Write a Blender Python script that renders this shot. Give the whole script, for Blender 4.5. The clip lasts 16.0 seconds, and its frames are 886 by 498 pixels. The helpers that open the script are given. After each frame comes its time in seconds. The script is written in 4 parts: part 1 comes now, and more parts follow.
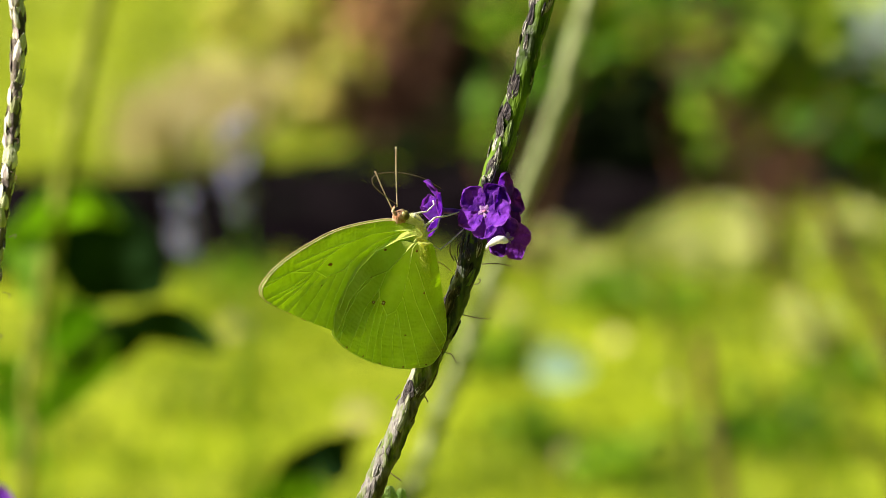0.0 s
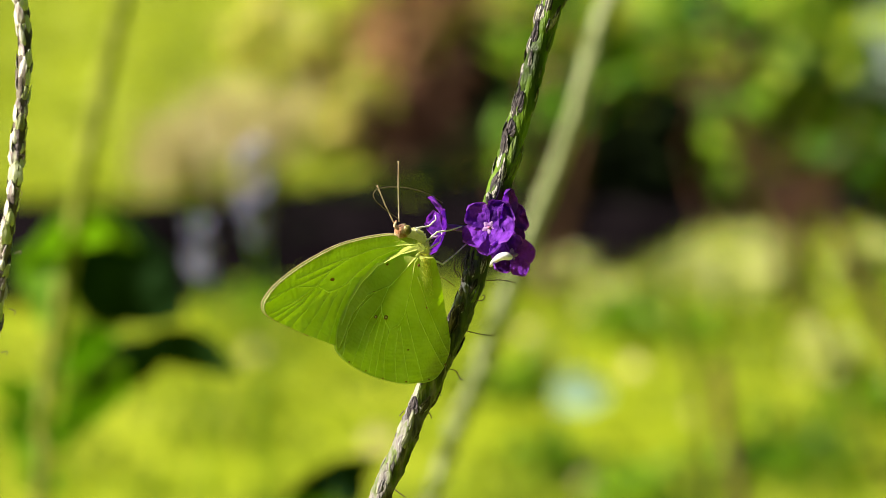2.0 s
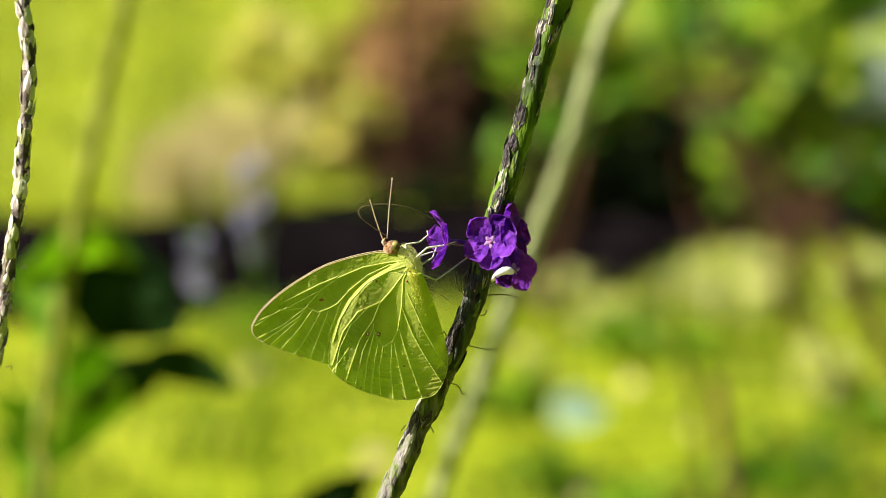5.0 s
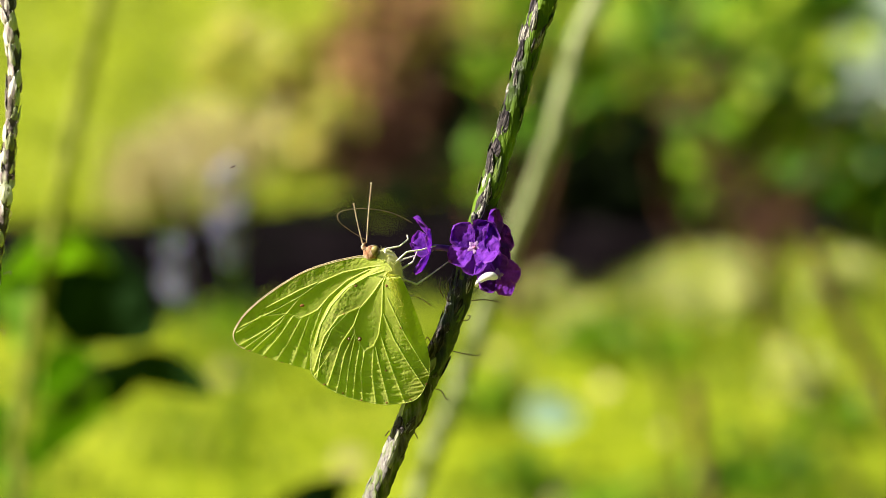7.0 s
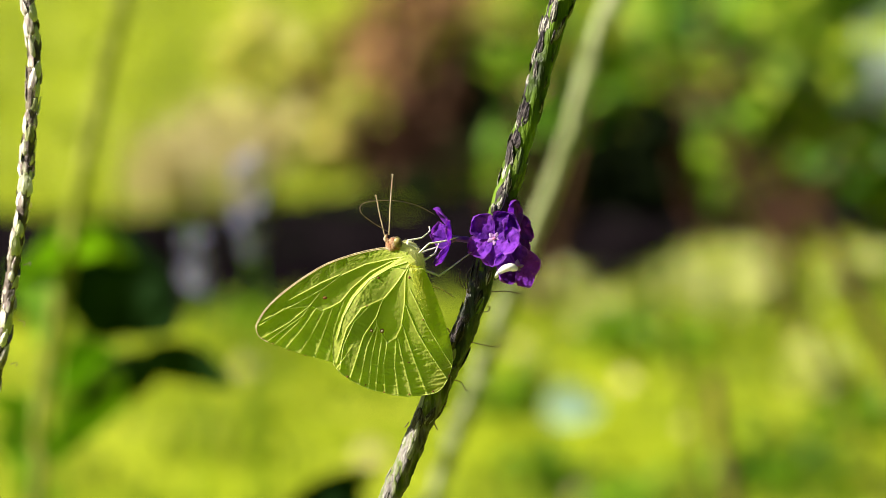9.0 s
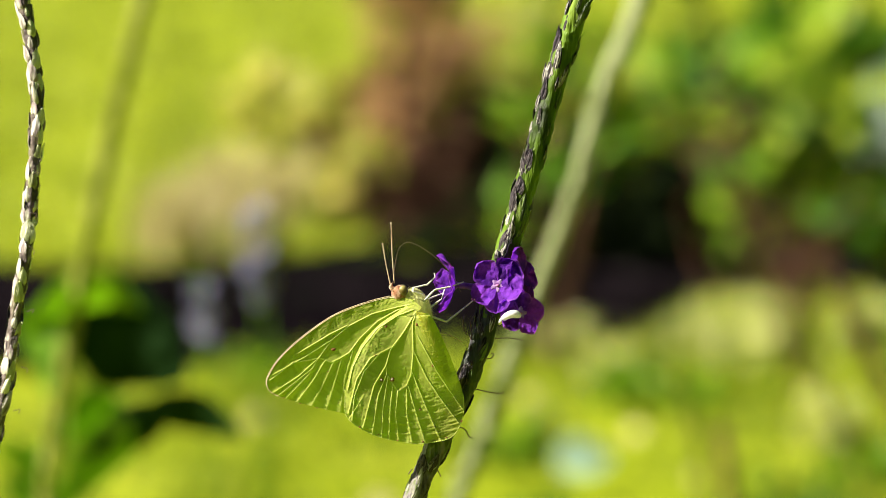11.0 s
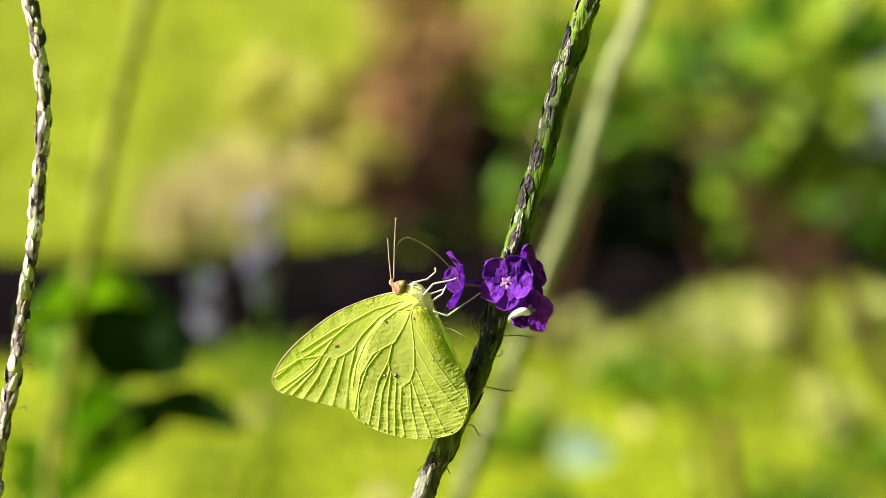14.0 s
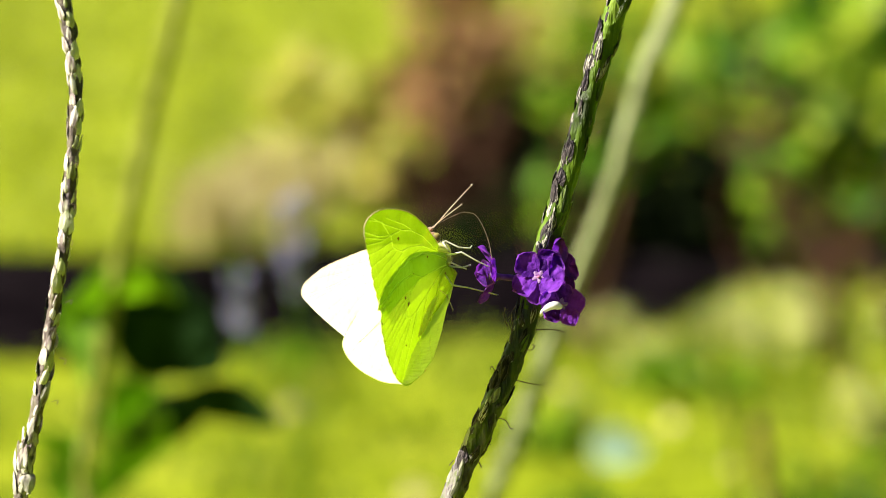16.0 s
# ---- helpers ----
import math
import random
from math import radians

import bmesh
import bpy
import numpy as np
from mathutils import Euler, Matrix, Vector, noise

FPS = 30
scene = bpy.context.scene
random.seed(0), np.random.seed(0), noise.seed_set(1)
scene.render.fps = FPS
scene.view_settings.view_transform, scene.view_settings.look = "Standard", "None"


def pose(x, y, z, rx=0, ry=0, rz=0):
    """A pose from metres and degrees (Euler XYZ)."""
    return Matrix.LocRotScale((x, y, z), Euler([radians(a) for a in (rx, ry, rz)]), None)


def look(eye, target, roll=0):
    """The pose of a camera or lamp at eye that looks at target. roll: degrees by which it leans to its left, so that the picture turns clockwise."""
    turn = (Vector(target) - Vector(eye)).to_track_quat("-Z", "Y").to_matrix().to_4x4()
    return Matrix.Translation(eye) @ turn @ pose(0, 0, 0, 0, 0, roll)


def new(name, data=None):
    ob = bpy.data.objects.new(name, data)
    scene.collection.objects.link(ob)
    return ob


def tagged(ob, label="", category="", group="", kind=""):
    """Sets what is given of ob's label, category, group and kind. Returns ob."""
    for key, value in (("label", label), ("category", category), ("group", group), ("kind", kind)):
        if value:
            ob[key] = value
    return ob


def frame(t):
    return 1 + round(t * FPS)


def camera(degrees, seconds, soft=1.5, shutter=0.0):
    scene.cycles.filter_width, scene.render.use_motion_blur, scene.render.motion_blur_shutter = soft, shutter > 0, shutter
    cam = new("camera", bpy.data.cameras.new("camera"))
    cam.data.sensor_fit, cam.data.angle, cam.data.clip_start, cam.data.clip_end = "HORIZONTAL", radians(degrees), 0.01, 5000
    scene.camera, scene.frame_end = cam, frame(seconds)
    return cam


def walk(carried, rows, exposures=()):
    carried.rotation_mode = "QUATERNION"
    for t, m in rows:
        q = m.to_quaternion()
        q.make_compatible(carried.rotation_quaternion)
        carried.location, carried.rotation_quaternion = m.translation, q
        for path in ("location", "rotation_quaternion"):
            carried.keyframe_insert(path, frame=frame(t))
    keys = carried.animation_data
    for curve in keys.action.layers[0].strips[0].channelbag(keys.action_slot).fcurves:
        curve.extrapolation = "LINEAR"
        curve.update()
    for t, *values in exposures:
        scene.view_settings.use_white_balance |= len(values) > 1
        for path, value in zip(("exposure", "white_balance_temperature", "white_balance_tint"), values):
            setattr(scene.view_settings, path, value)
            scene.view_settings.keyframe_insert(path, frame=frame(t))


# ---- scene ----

# Plan: x to the right and y down in units of 0.115 mm on the plane of focus, which stands square to the
# line of sight; the open flower is at (855, 371). w is the depth behind that plane in metres.
UNIT, DIST, HEIGHT, TILT = 0.000115, 1.0305, 0.90, 8.0
STAGE = Matrix.Translation((0, 0, HEIGHT)) @ pose(0, 0, 0, -TILT)


def loc(x, y, w=0.0):
    """A point of the plan in the stage's own space."""
    return Vector(((x - 855) * UNIT, w, (371 - y) * UNIT))


def at(x, y, w=0.0):
    """A point of the plan in the world."""
    return STAGE @ loc(x, y, w)


EYE = at(784, 441, -DIST)


def afar(x, y, dist):
    """The point that lies dist metres off along the line of sight through (x, y) of the plan."""
    return EYE + (at(x, y) - EYE) * (dist / DIST)


def on_ground(x, y):
    """Where the line of sight through (x, y) of the plan meets the lawn."""
    way = at(x, y) - EYE
    return EYE - way * (EYE.z / way.z)


# ---- camera: seconds, the open flower in the view (x, y), the camera's shift to the right and up in mm
PATH = [
    (0, 854.4, 370.6, 0, 0.04),
    (0.5, 859, 375.2, 0.43, -0.39),
    (1, 865.2, 376.7, 1.47, -1.25),
    (1.5, 859, 402.7, 2.97, -2.1),
    (2, 862.1, 399.7, 3.61, -2.3),
    (2.5, 877.4, 387.4, 3.61, -2.74),
    (3, 883.5, 395.1, 3.4, -2.94),
    (3.5, 872.8, 421.1, 3.18, -2.94),
    (4, 874.3, 419.6, 2.55, -2.94),
    (4.2, 871.3, 411.9, 2.55, -2.94),
    (6.3, 848.3, 453.3, 1.92, -2.94),
    (6.5, 833, 448.7, 1.49, -2.94),
    (7, 836.1, 434.9, 0.21, -2.51),
    (7.5, 857.5, 427.2, -0.86, -2.1),
    (8, 863.6, 422.6, -1.49, -1.89),
    (8.5, 852.9, 454.8, -1.07, -2.3),
    (9, 871.3, 419.6, 0.42, -2.94),
    (9.5, 874.3, 437.9, 1.71, -3.8),
    (10, 871.3, 464, 2.54, -4.22),
    (10.2, 872.8, 483.9, 2.55, -4.22),
    (12.5, 890.7, 514.5, 0.03, -3.25),
    (13, 893.8, 500.7, 0.01, -3.25),
    (13.5, 887.7, 500.7, 0.22, -3.25),
    (14, 893.8, 497.7, 0.01, -2.8),
    (14.5, 916.8, 517.6, -0.42, -2.82),
    (15, 935.1, 508.4, -0.19, -3.03),
    (15.5, 953.5, 502.3, -0.19, -3.24),
    (16, 950.4, 486.9, 0.67, -3.68),
]
cam = camera(10.0, 16.0, soft=0.7)
cam.data.dof.use_dof = True
cam.data.dof.focus_distance = DIST
cam.data.dof.aperture_fstop = 21.0
cam.data.dof.aperture_blades = 0


def camera_pose(fx, fy, side, up):
    side, up = side / 1000, up / 1000
    eye = STAGE @ (loc(784, 441, -DIST) + Vector((side, 0, up)))
    aim = STAGE @ loc(855 - (fx - 784), 371 - (fy - 441))
    return look(eye, aim)


walk(cam, [(t, camera_pose(fx, fy, s, u)) for t, fx, fy, s, u in PATH], exposures=((0.0, 1.30), (2.0, 1.34), (3.5, 1.36), (8.0, 1.37), (12.5, 1.38), (16.0, 1.40)))

# ---- sky and sun
SUN = (STAGE.to_3x3() @ Vector((-0.76, -0.23, 0.61))).normalized()
world = bpy.data.worlds.new("sky")
scene.world = world
world.use_nodes = True
sky = world.node_tree.nodes.new("ShaderNodeTexSky")
sky.sky_type, sky.sun_disc = "NISHITA", False
sky.sun_elevation, sky.sun_rotation = math.asin(SUN.z), math.atan2(SUN.x, SUN.y)
world.node_tree.nodes["Background"].inputs[1].default_value = 0.027
world.node_tree.links.new(sky.outputs[0], world.node_tree.nodes["Background"].inputs[0])
sun = new("sun", bpy.data.lights.new("sun", "SUN"))
sun.data.energy, sun.data.angle, sun.data.color = 5.0, radians(0.53), (1.0, 0.915, 0.77)
sun.matrix_world = look(Vector((0, 0, 4)) + SUN * 6, (0, 0, 4))


# ---- materials
def material(name, colors, scale=200.0, rough=0.6, passing=0.0, bump=0.0, bump_scale=None, spread=0.0, metal=0.0, pass_color=None, detail=5.0, sheen=0.0, island=0.0, spec=0.5, band=(0.35, 0.65), bump_dist=0.001, fine=0.25, stretch=1.0, clear=0.0, clear_color=(1, 1, 1)):
    """Noise between colours, with finer grain on it; passing: the share of light that passes; spread: variation from object to object;
    island: variation from leaf to leaf in one mesh; clear: the share of light that goes straight through, tinted."""
    m = bpy.data.materials.new(name)
    m.use_nodes = True
    n, l = m.node_tree.nodes, m.node_tree.links
    bsdf = n["Principled BSDF"]
    co = n.new("ShaderNodeTexCoord")
    tex = n.new("ShaderNodeTexNoise")
    tex.inputs["Scale"].default_value, tex.inputs["Detail"].default_value = scale, detail
    where = co.outputs["Object"]
    if stretch != 1.0:
        scl = n.new("ShaderNodeVectorMath")
        scl.operation = "MULTIPLY"
        scl.inputs[1].default_value = (1, 1, 1 / stretch)
        l.new(where, scl.inputs[0])
        where = scl.outputs[0]
    l.new(where, tex.inputs["Vector"])
    ramp = n.new("ShaderNodeValToRGB")
    els = ramp.color_ramp.elements
    while len(els) < len(colors):
        els.new(0.5)
    for i, c in enumerate(colors):
        els[i].position = band[0] + (band[1] - band[0]) * i / max(1, len(colors) - 1)
        els[i].color = (*c, 1)
    value = tex.outputs["Fac"]
    for amount, node, sock in ((spread, "ShaderNodeObjectInfo", "Random"), (island, "ShaderNodeNewGeometry", "Random Per Island")):
        if amount:
            src = n.new(node)
            mul = n.new("ShaderNodeMath")
            mul.operation = "MULTIPLY_ADD"
            mul.inputs[1].default_value, mul.inputs[2].default_value = amount, -amount / 2
            l.new(src.outputs[sock], mul.inputs[0])
            add = n.new("ShaderNodeMath")
            l.new(value, add.inputs[0])
            l.new(mul.outputs[0], add.inputs[1])
            value = add.outputs[0]
    l.new(value, ramp.inputs["Fac"])
    grain = n.new("ShaderNodeTexNoise")
    grain.inputs["Scale"].default_value, grain.inputs["Detail"].default_value = scale * 7, 3
    l.new(where, grain.inputs["Vector"])
    hsv = n.new("ShaderNodeHueSaturation")
    rng = n.new("ShaderNodeMapRange")
    rng.inputs["To Min"].default_value, rng.inputs["To Max"].default_value = 1 - fine, 1 + fine
    l.new(grain.outputs["Fac"], rng.inputs["Value"])
    l.new(rng.outputs[0], hsv.inputs["Value"])
    l.new(ramp.outputs["Color"], hsv.inputs["Color"])
    l.new(hsv.outputs["Color"], bsdf.inputs["Base Color"])
    bsdf.inputs["Roughness"].default_value, bsdf.inputs["Metallic"].default_value = rough, metal
    bsdf.inputs["Specular IOR Level"].default_value = spec
    if sheen:
        bsdf.inputs["Sheen Weight"].default_value = sheen
    normal = None
    if bump:
        bt = n.new("ShaderNodeTexNoise")
        bt.inputs["Scale"].default_value, bt.inputs["Detail"].default_value = bump_scale or scale * 3, 4
        l.new(where, bt.inputs["Vector"])
        b = n.new("ShaderNodeBump")
        b.inputs["Strength"].default_value, b.inputs["Distance"].default_value = bump, bump_dist
        l.new(bt.outputs["Fac"], b.inputs["Height"])
        l.new(b.outputs["Normal"], bsdf.inputs["Normal"])
        normal = b
    if passing:
        tr = n.new("ShaderNodeBsdfTranslucent")
        if pass_color:
            mixc = n.new("ShaderNodeMix")
            mixc.data_type, mixc.blend_type = "RGBA", "MULTIPLY"
            mixc.inputs[0].default_value = 1.0
            l.new(hsv.outputs["Color"], mixc.inputs[6])
            mixc.inputs[7].default_value = (*pass_color, 1)
            l.new(mixc.outputs[2], tr.inputs["Color"])
        else:
            l.new(hsv.outputs["Color"], tr.inputs["Color"])
        if normal:
            l.new(normal.outputs["Normal"], tr.inputs["Normal"])
        mix = n.new("ShaderNodeMixShader")
        mix.inputs[0].default_value = passing
        l.new(bsdf.outputs[0], mix.inputs[1])
        l.new(tr.outputs[0], mix.inputs[2])
        l.new(mix.outputs[0], n["Material Output"].inputs["Surface"])
        if clear:
            seen = n.new("ShaderNodeBsdfTransparent")
            seen.inputs["Color"].default_value = (*clear_color, 1)
            both = n.new("ShaderNodeMixShader")
            both.inputs[0].default_value = clear
            l.new(mix.outputs[0], both.inputs[1])
            l.new(seen.outputs[0], both.inputs[2])
            l.new(both.outputs[0], n["Material Output"].inputs["Surface"])
    return m


WING = material("sulphur_wing", [(0.62, 0.68, 0.12), (0.77, 0.80, 0.21)], 160, 0.65, 0.42, 0.4, 1100, pass_color=(0.36, 0.61, 0.002), spec=0.08, bump_dist=0.0003, fine=0.07, clear=0.16, clear_color=(0.70, 0.95, 0.03))
# Far wings: the overexposed sunlit white of the upper side is put into the colour.
WING_SUNLIT = material("wing_upper_sunlit", [(0.88, 0.90, 0.62), (0.93, 0.94, 0.74)], 160, 0.65, 0.36, 0.2, 1500, pass_color=(0.8, 1.0, 0.2), spec=0.1, bump_dist=0.0002, fine=0.06, clear=0.16, clear_color=(0.85, 0.97, 0.10))
WING_VEIN = material("wing_vein", [(0.78, 0.82, 0.22), (0.88, 0.90, 0.36)], 300, 0.6, 0.35, pass_color=(0.55, 0.85, 0.06), spec=0.15)
WING_RIM = material("wing_rim", [(0.62, 0.48, 0.30), (0.78, 0.66, 0.44)], 400, 0.7, 0.2, spec=0.2)
WING_SPOT = material("wing_spot", [(0.14, 0.045, 0.018), (0.30, 0.11, 0.04)], 900, 0.8)
SPOT_PALE = material("wing_spot_centre", [(0.55, 0.45, 0.35), (0.70, 0.62, 0.5)], 900, 0.6)
FUZZ = material("body_fuzz", [(0.80, 0.80, 0.32), (0.91, 0.91, 0.58)], 700, 0.9, 0.5, 0.6, 3000, sheen=0.3, spec=0.1, bump_dist=0.0003)
GOLD_FUR = material("wing_fold_fur", [(0.60, 0.60, 0.06), (0.80, 0.81, 0.20)], 900, 0.9, 0.4, spec=0.05, island=0.6)
HEAD = material("head_fuzz", [(0.28, 0.10, 0.045), (0.50, 0.28, 0.16), (0.72, 0.56, 0.42)], 700, 0.9, 0.0, 0.9, 2500, sheen=0.3, spec=0.1, bump_dist=0.0004)
EYE_MAT = material("compound_eye", [(0.05, 0.03, 0.012), (0.15, 0.11, 0.03), (0.36, 0.32, 0.10)], 420, 0.4, band=(0.40, 0.66))
LEG = material("pale_leg", [(0.72, 0.71, 0.58), (0.88, 0.87, 0.78)], 900, 0.55)
ANTENNA = material("antenna", [(0.52, 0.36, 0.26), (0.72, 0.60, 0.44)], 700, 0.55)
PROBOSCIS = material("proboscis", [(0.08, 0.05, 0.03), (0.20, 0.13, 0.08)], 900, 0.4)
PETAL = material("violet_petal", [(0.060, 0.006, 0.19), (0.115, 0.012, 0.36), (0.24, 0.04, 0.60)], 380, 0.7, 0.42, 0.8, 1100, spread=0.35, pass_color=(0.9, 0.5, 1.15), spec=0.2, bump_dist=0.0005)
PETAL_EDGE = material("petal_edge", [(0.14, 0.02, 0.36), (0.30, 0.08, 0.60)], 420, 0.7, 0.45, 0.6, 1100, pass_color=(1.1, 0.6, 1.05), spec=0.2, bump_dist=0.0005)
TUBE = material("flower_tube", [(0.14, 0.025, 0.32), (0.30, 0.10, 0.52)], 300, 0.6, 0.3)
THROAT = material("flower_throat", [(0.24, 0.06, 0.40), (0.46, 0.25, 0.60), (0.64, 0.46, 0.72)], 900, 0.7, 0.3, 0.5, 2000, band=(0.3, 0.7))
THROAT_PIT = material("throat_pit", [(0.45, 0.10, 0.28), (0.70, 0.34, 0.48)], 900, 0.7)
WHITE_TUBE = material("pale_flower_tube", [(0.82, 0.78, 0.80), (0.92, 0.91, 0.90)], 400, 0.5, 0.25)
STEM = material("spike_stem", [(0.016, 0.028, 0.004), (0.06, 0.11, 0.006), (0.12, 0.21, 0.010), (0.20, 0.29, 0.03)], 200, 0.5, 0.0, 0.8, 900, spec=0.25, band=(0.28, 0.66), stretch=5.0)
STEM_BARK = material("spike_stem_bark", [(0.015, 0.012, 0.014), (0.07, 0.06, 0.065), (0.24, 0.22, 0.21), (0.11, 0.15, 0.03), (0.04, 0.034, 0.038), (0.40, 0.38, 0.35)], 320, 0.65, 0.0, 1.0, 900, spec=0.2, band=(0.28, 0.72), stretch=4.0)
# Stem below the flowers: the wings' cast shadow is put into its colour.
STEM_SHADED = material("spike_stem_shaded", [(0.008, 0.009, 0.010), (0.030, 0.036, 0.030), (0.06, 0.09, 0.02), (0.10, 0.10, 0.10)], 300, 0.5, 0.0, 1.0, 900, spec=0.4, band=(0.30, 0.72), stretch=5.0)
STEM_PALE = material("spike_stem_pale", [(0.05, 0.035, 0.035), (0.13, 0.10, 0.085), (0.22, 0.21, 0.10)], 130, 0.6, 0.0, 0.6, 900, band=(0.3, 0.7))
BRACT = material("dry_bract", [(0.006, 0.004, 0.008), (0.020, 0.014, 0.022), (0.12, 0.10, 0.105), (0.012, 0.008, 0.012), (0.62, 0.59, 0.52), (0.03, 0.022, 0.03)], 1700, 0.6, 0.0, 1.0, 4000, spread=0.36, band=(0.24, 0.76), stretch=4.0, spec=0.2)
BRACT_GREEN = material("green_bract", [(0.010, 0.016, 0.005), (0.06, 0.11, 0.008), (0.17, 0.26, 0.02), (0.02, 0.022, 0.012), (0.42, 0.44, 0.20)], 1500, 0.5, 0.0, 1.0, 4000, spread=0.30, band=(0.26, 0.78), stretch=6.0)
BRACT_PALE = material("pale_bract", [(0.14, 0.10, 0.11), (0.52, 0.49, 0.42), (0.66, 0.65, 0.50), (0.22, 0.16, 0.17), (0.84, 0.82, 0.74)], 420, 0.6, 0.0, 0.5, 1500, spread=0.45, band=(0.20, 0.74), stretch=3.0)
BRACT_GREY = material("grey_bract", [(0.03, 0.025, 0.03), (0.22, 0.20, 0.20), (0.36, 0.37, 0.24), (0.08, 0.065, 0.07), (0.56, 0.54, 0.50)], 500, 0.6, 0.0, 0.6, 1500, spread=0.45, band=(0.22, 0.76), stretch=4.0)
BRACT_LIME = material("lime_bract", [(0.20, 0.20, 0.10), (0.56, 0.60, 0.30), (0.78, 0.80, 0.56)], 420, 0.6, 0.0, 0.5, 1500, spread=0.45, band=(0.22, 0.66), stretch=3.0)
HAIR = material("dry_style", [(0.05, 0.03, 0.025), (0.16, 0.10, 0.07)], 900, 0.5)
LEAF_TIP = material("young_leaf", [(0.22, 0.38, 0.08), (0.42, 0.54, 0.22)], 300, 0.5, 0.4, 0.6, 900)

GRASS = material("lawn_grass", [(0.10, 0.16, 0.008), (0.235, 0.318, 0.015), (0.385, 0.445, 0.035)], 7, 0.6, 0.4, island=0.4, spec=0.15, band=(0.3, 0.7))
# Far blades: the lawn's paleness at a grazing angle is put into the colour.
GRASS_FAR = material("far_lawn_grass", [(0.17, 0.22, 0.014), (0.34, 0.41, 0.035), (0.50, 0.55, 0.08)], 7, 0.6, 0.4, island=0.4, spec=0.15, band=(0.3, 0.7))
LAWN = material("lawn_ground", [(0.14, 0.18, 0.008), (0.235, 0.295, 0.013), (0.33, 0.37, 0.03)], 6, 0.9, 0.0, 0.6, 60, bump_dist=0.02, spec=0.0)
# Mulch darker than its own tone: the shade on the bed is painted in.
MULCH = material("shaded_mulch", [(0.002, 0.0014, 0.002), (0.005, 0.0036, 0.005), (0.013, 0.010, 0.012)], 14, 1.0, 0.0, 0.8, 50, bump_dist=0.03, spec=0.0)
FOLIAGE = material("green_foliage", [(0.02, 0.07, 0.003), (0.09, 0.23, 0.006), (0.26, 0.44, 0.014)], 5, 0.5, 0.4, island=0.8, spec=0.2, band=(0.25, 0.75))
FOLIAGE_YELLOW = material("yellow_foliage", [(0.24, 0.29, 0.01), (0.52, 0.54, 0.04), (0.68, 0.60, 0.14)], 5, 0.5, 0.4, island=0.6)
FOLIAGE_BRIGHT = material("bright_foliage", [(0.05, 0.16, 0.004), (0.16, 0.33, 0.008), (0.38, 0.50, 0.03)], 5, 0.45, 0.45, island=0.8, spec=0.2)
# Leaves of the unseen hedges that were added to cut the skylight.
SHADE_HEDGE = material("shade_hedge_leaves", [(0.012, 0.03, 0.006), (0.03, 0.07, 0.012), (0.06, 0.12, 0.02)], 9, 0.7, 0.2, 0.9, 25, island=0.5, bump_dist=0.05, spec=0.2)
# Near-black leaves: the shade among the shrubs is put into their colour.
SHADE_FOLIAGE = material("shade_foliage", [(0.003, 0.004, 0.003), (0.005, 0.008, 0.004), (0.010, 0.016, 0.005)], 5, 0.8, 0.0, island=0.5, spec=0.0)
DRY = material("dry_twigs", [(0.14, 0.06, 0.026), (0.36, 0.19, 0.08), (0.58, 0.36, 0.16)], 5, 0.8, 0.15, island=0.6, band=(0.25, 0.75))
# Pale tone: sunlit highlights of the lawn are put into this colour.
GRASS_PALE = material("pale_grass", [(0.48, 0.54, 0.08), (0.64, 0.67, 0.20), (0.76, 0.76, 0.38)], 9, 0.55, 0.4, island=0.5)
STRAW = material("straw_grass", [(0.40, 0.36, 0.12), (0.58, 0.50, 0.22), (0.66, 0.58, 0.36)], 5, 0.8, 0.3, island=0.5)
BARK = material("reddish_bark", [(0.03, 0.015, 0.010), (0.085, 0.042, 0.026), (0.15, 0.075, 0.045)], 12, 0.9, 0.0, 0.8, 40, bump_dist=0.01, spec=0.1)
DARK_BARK = material("dark_reddish_bark", [(0.016, 0.008, 0.006), (0.042, 0.020, 0.014), (0.08, 0.04, 0.028)], 12, 0.9, 0.0, 0.8, 40, bump_dist=0.01, spec=0.1)
LILAC = material("lilac_petals", [(0.13, 0.115, 0.26), (0.32, 0.30, 0.50)], 20, 0.7, 0.2, island=0.5)
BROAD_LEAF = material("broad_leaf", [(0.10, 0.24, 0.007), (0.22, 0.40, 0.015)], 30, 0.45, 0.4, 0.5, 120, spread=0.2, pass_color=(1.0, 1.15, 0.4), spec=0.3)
# Shaded copy of the broad leaf: shade put into a darker green.
SHADE_LEAF = material("shaded_broad_leaf", [(0.005, 0.018, 0.003), (0.012, 0.034, 0.006)], 30, 0.8, 0.0, 0.5, 120, spec=0.05)
# Leaf on the lawn with the sky's reflection put into its bluish colour.
SKY_TINT_LEAF = material("sky_tint_leaf", [(0.20, 0.32, 0.22), (0.30, 0.43, 0.32)], 40, 0.4)
# Pale bluish tone: skylight glinting on leaves, put into the base colour.
SKYLIT_LEAF = material("skylit_leaf", [(0.24, 0.32, 0.26), (0.42, 0.50, 0.44)], 5, 0.4, 0.2, island=0.5)
OLIVE_STEM = material("olive_spike_stem", [(0.09, 0.115, 0.012), (0.165, 0.19, 0.022), (0.26, 0.28, 0.06)], 60, 0.8, 0.0, 0.6, 400, spec=0.05, spread=0.4)
FAR_STEM = material("far_spike_stem", [(0.085, 0.115, 0.026), (0.18, 0.225, 0.075), (0.32, 0.35, 0.18)], 40, 0.8, 0.0, 0.6, 400, spec=0.05, spread=0.5)


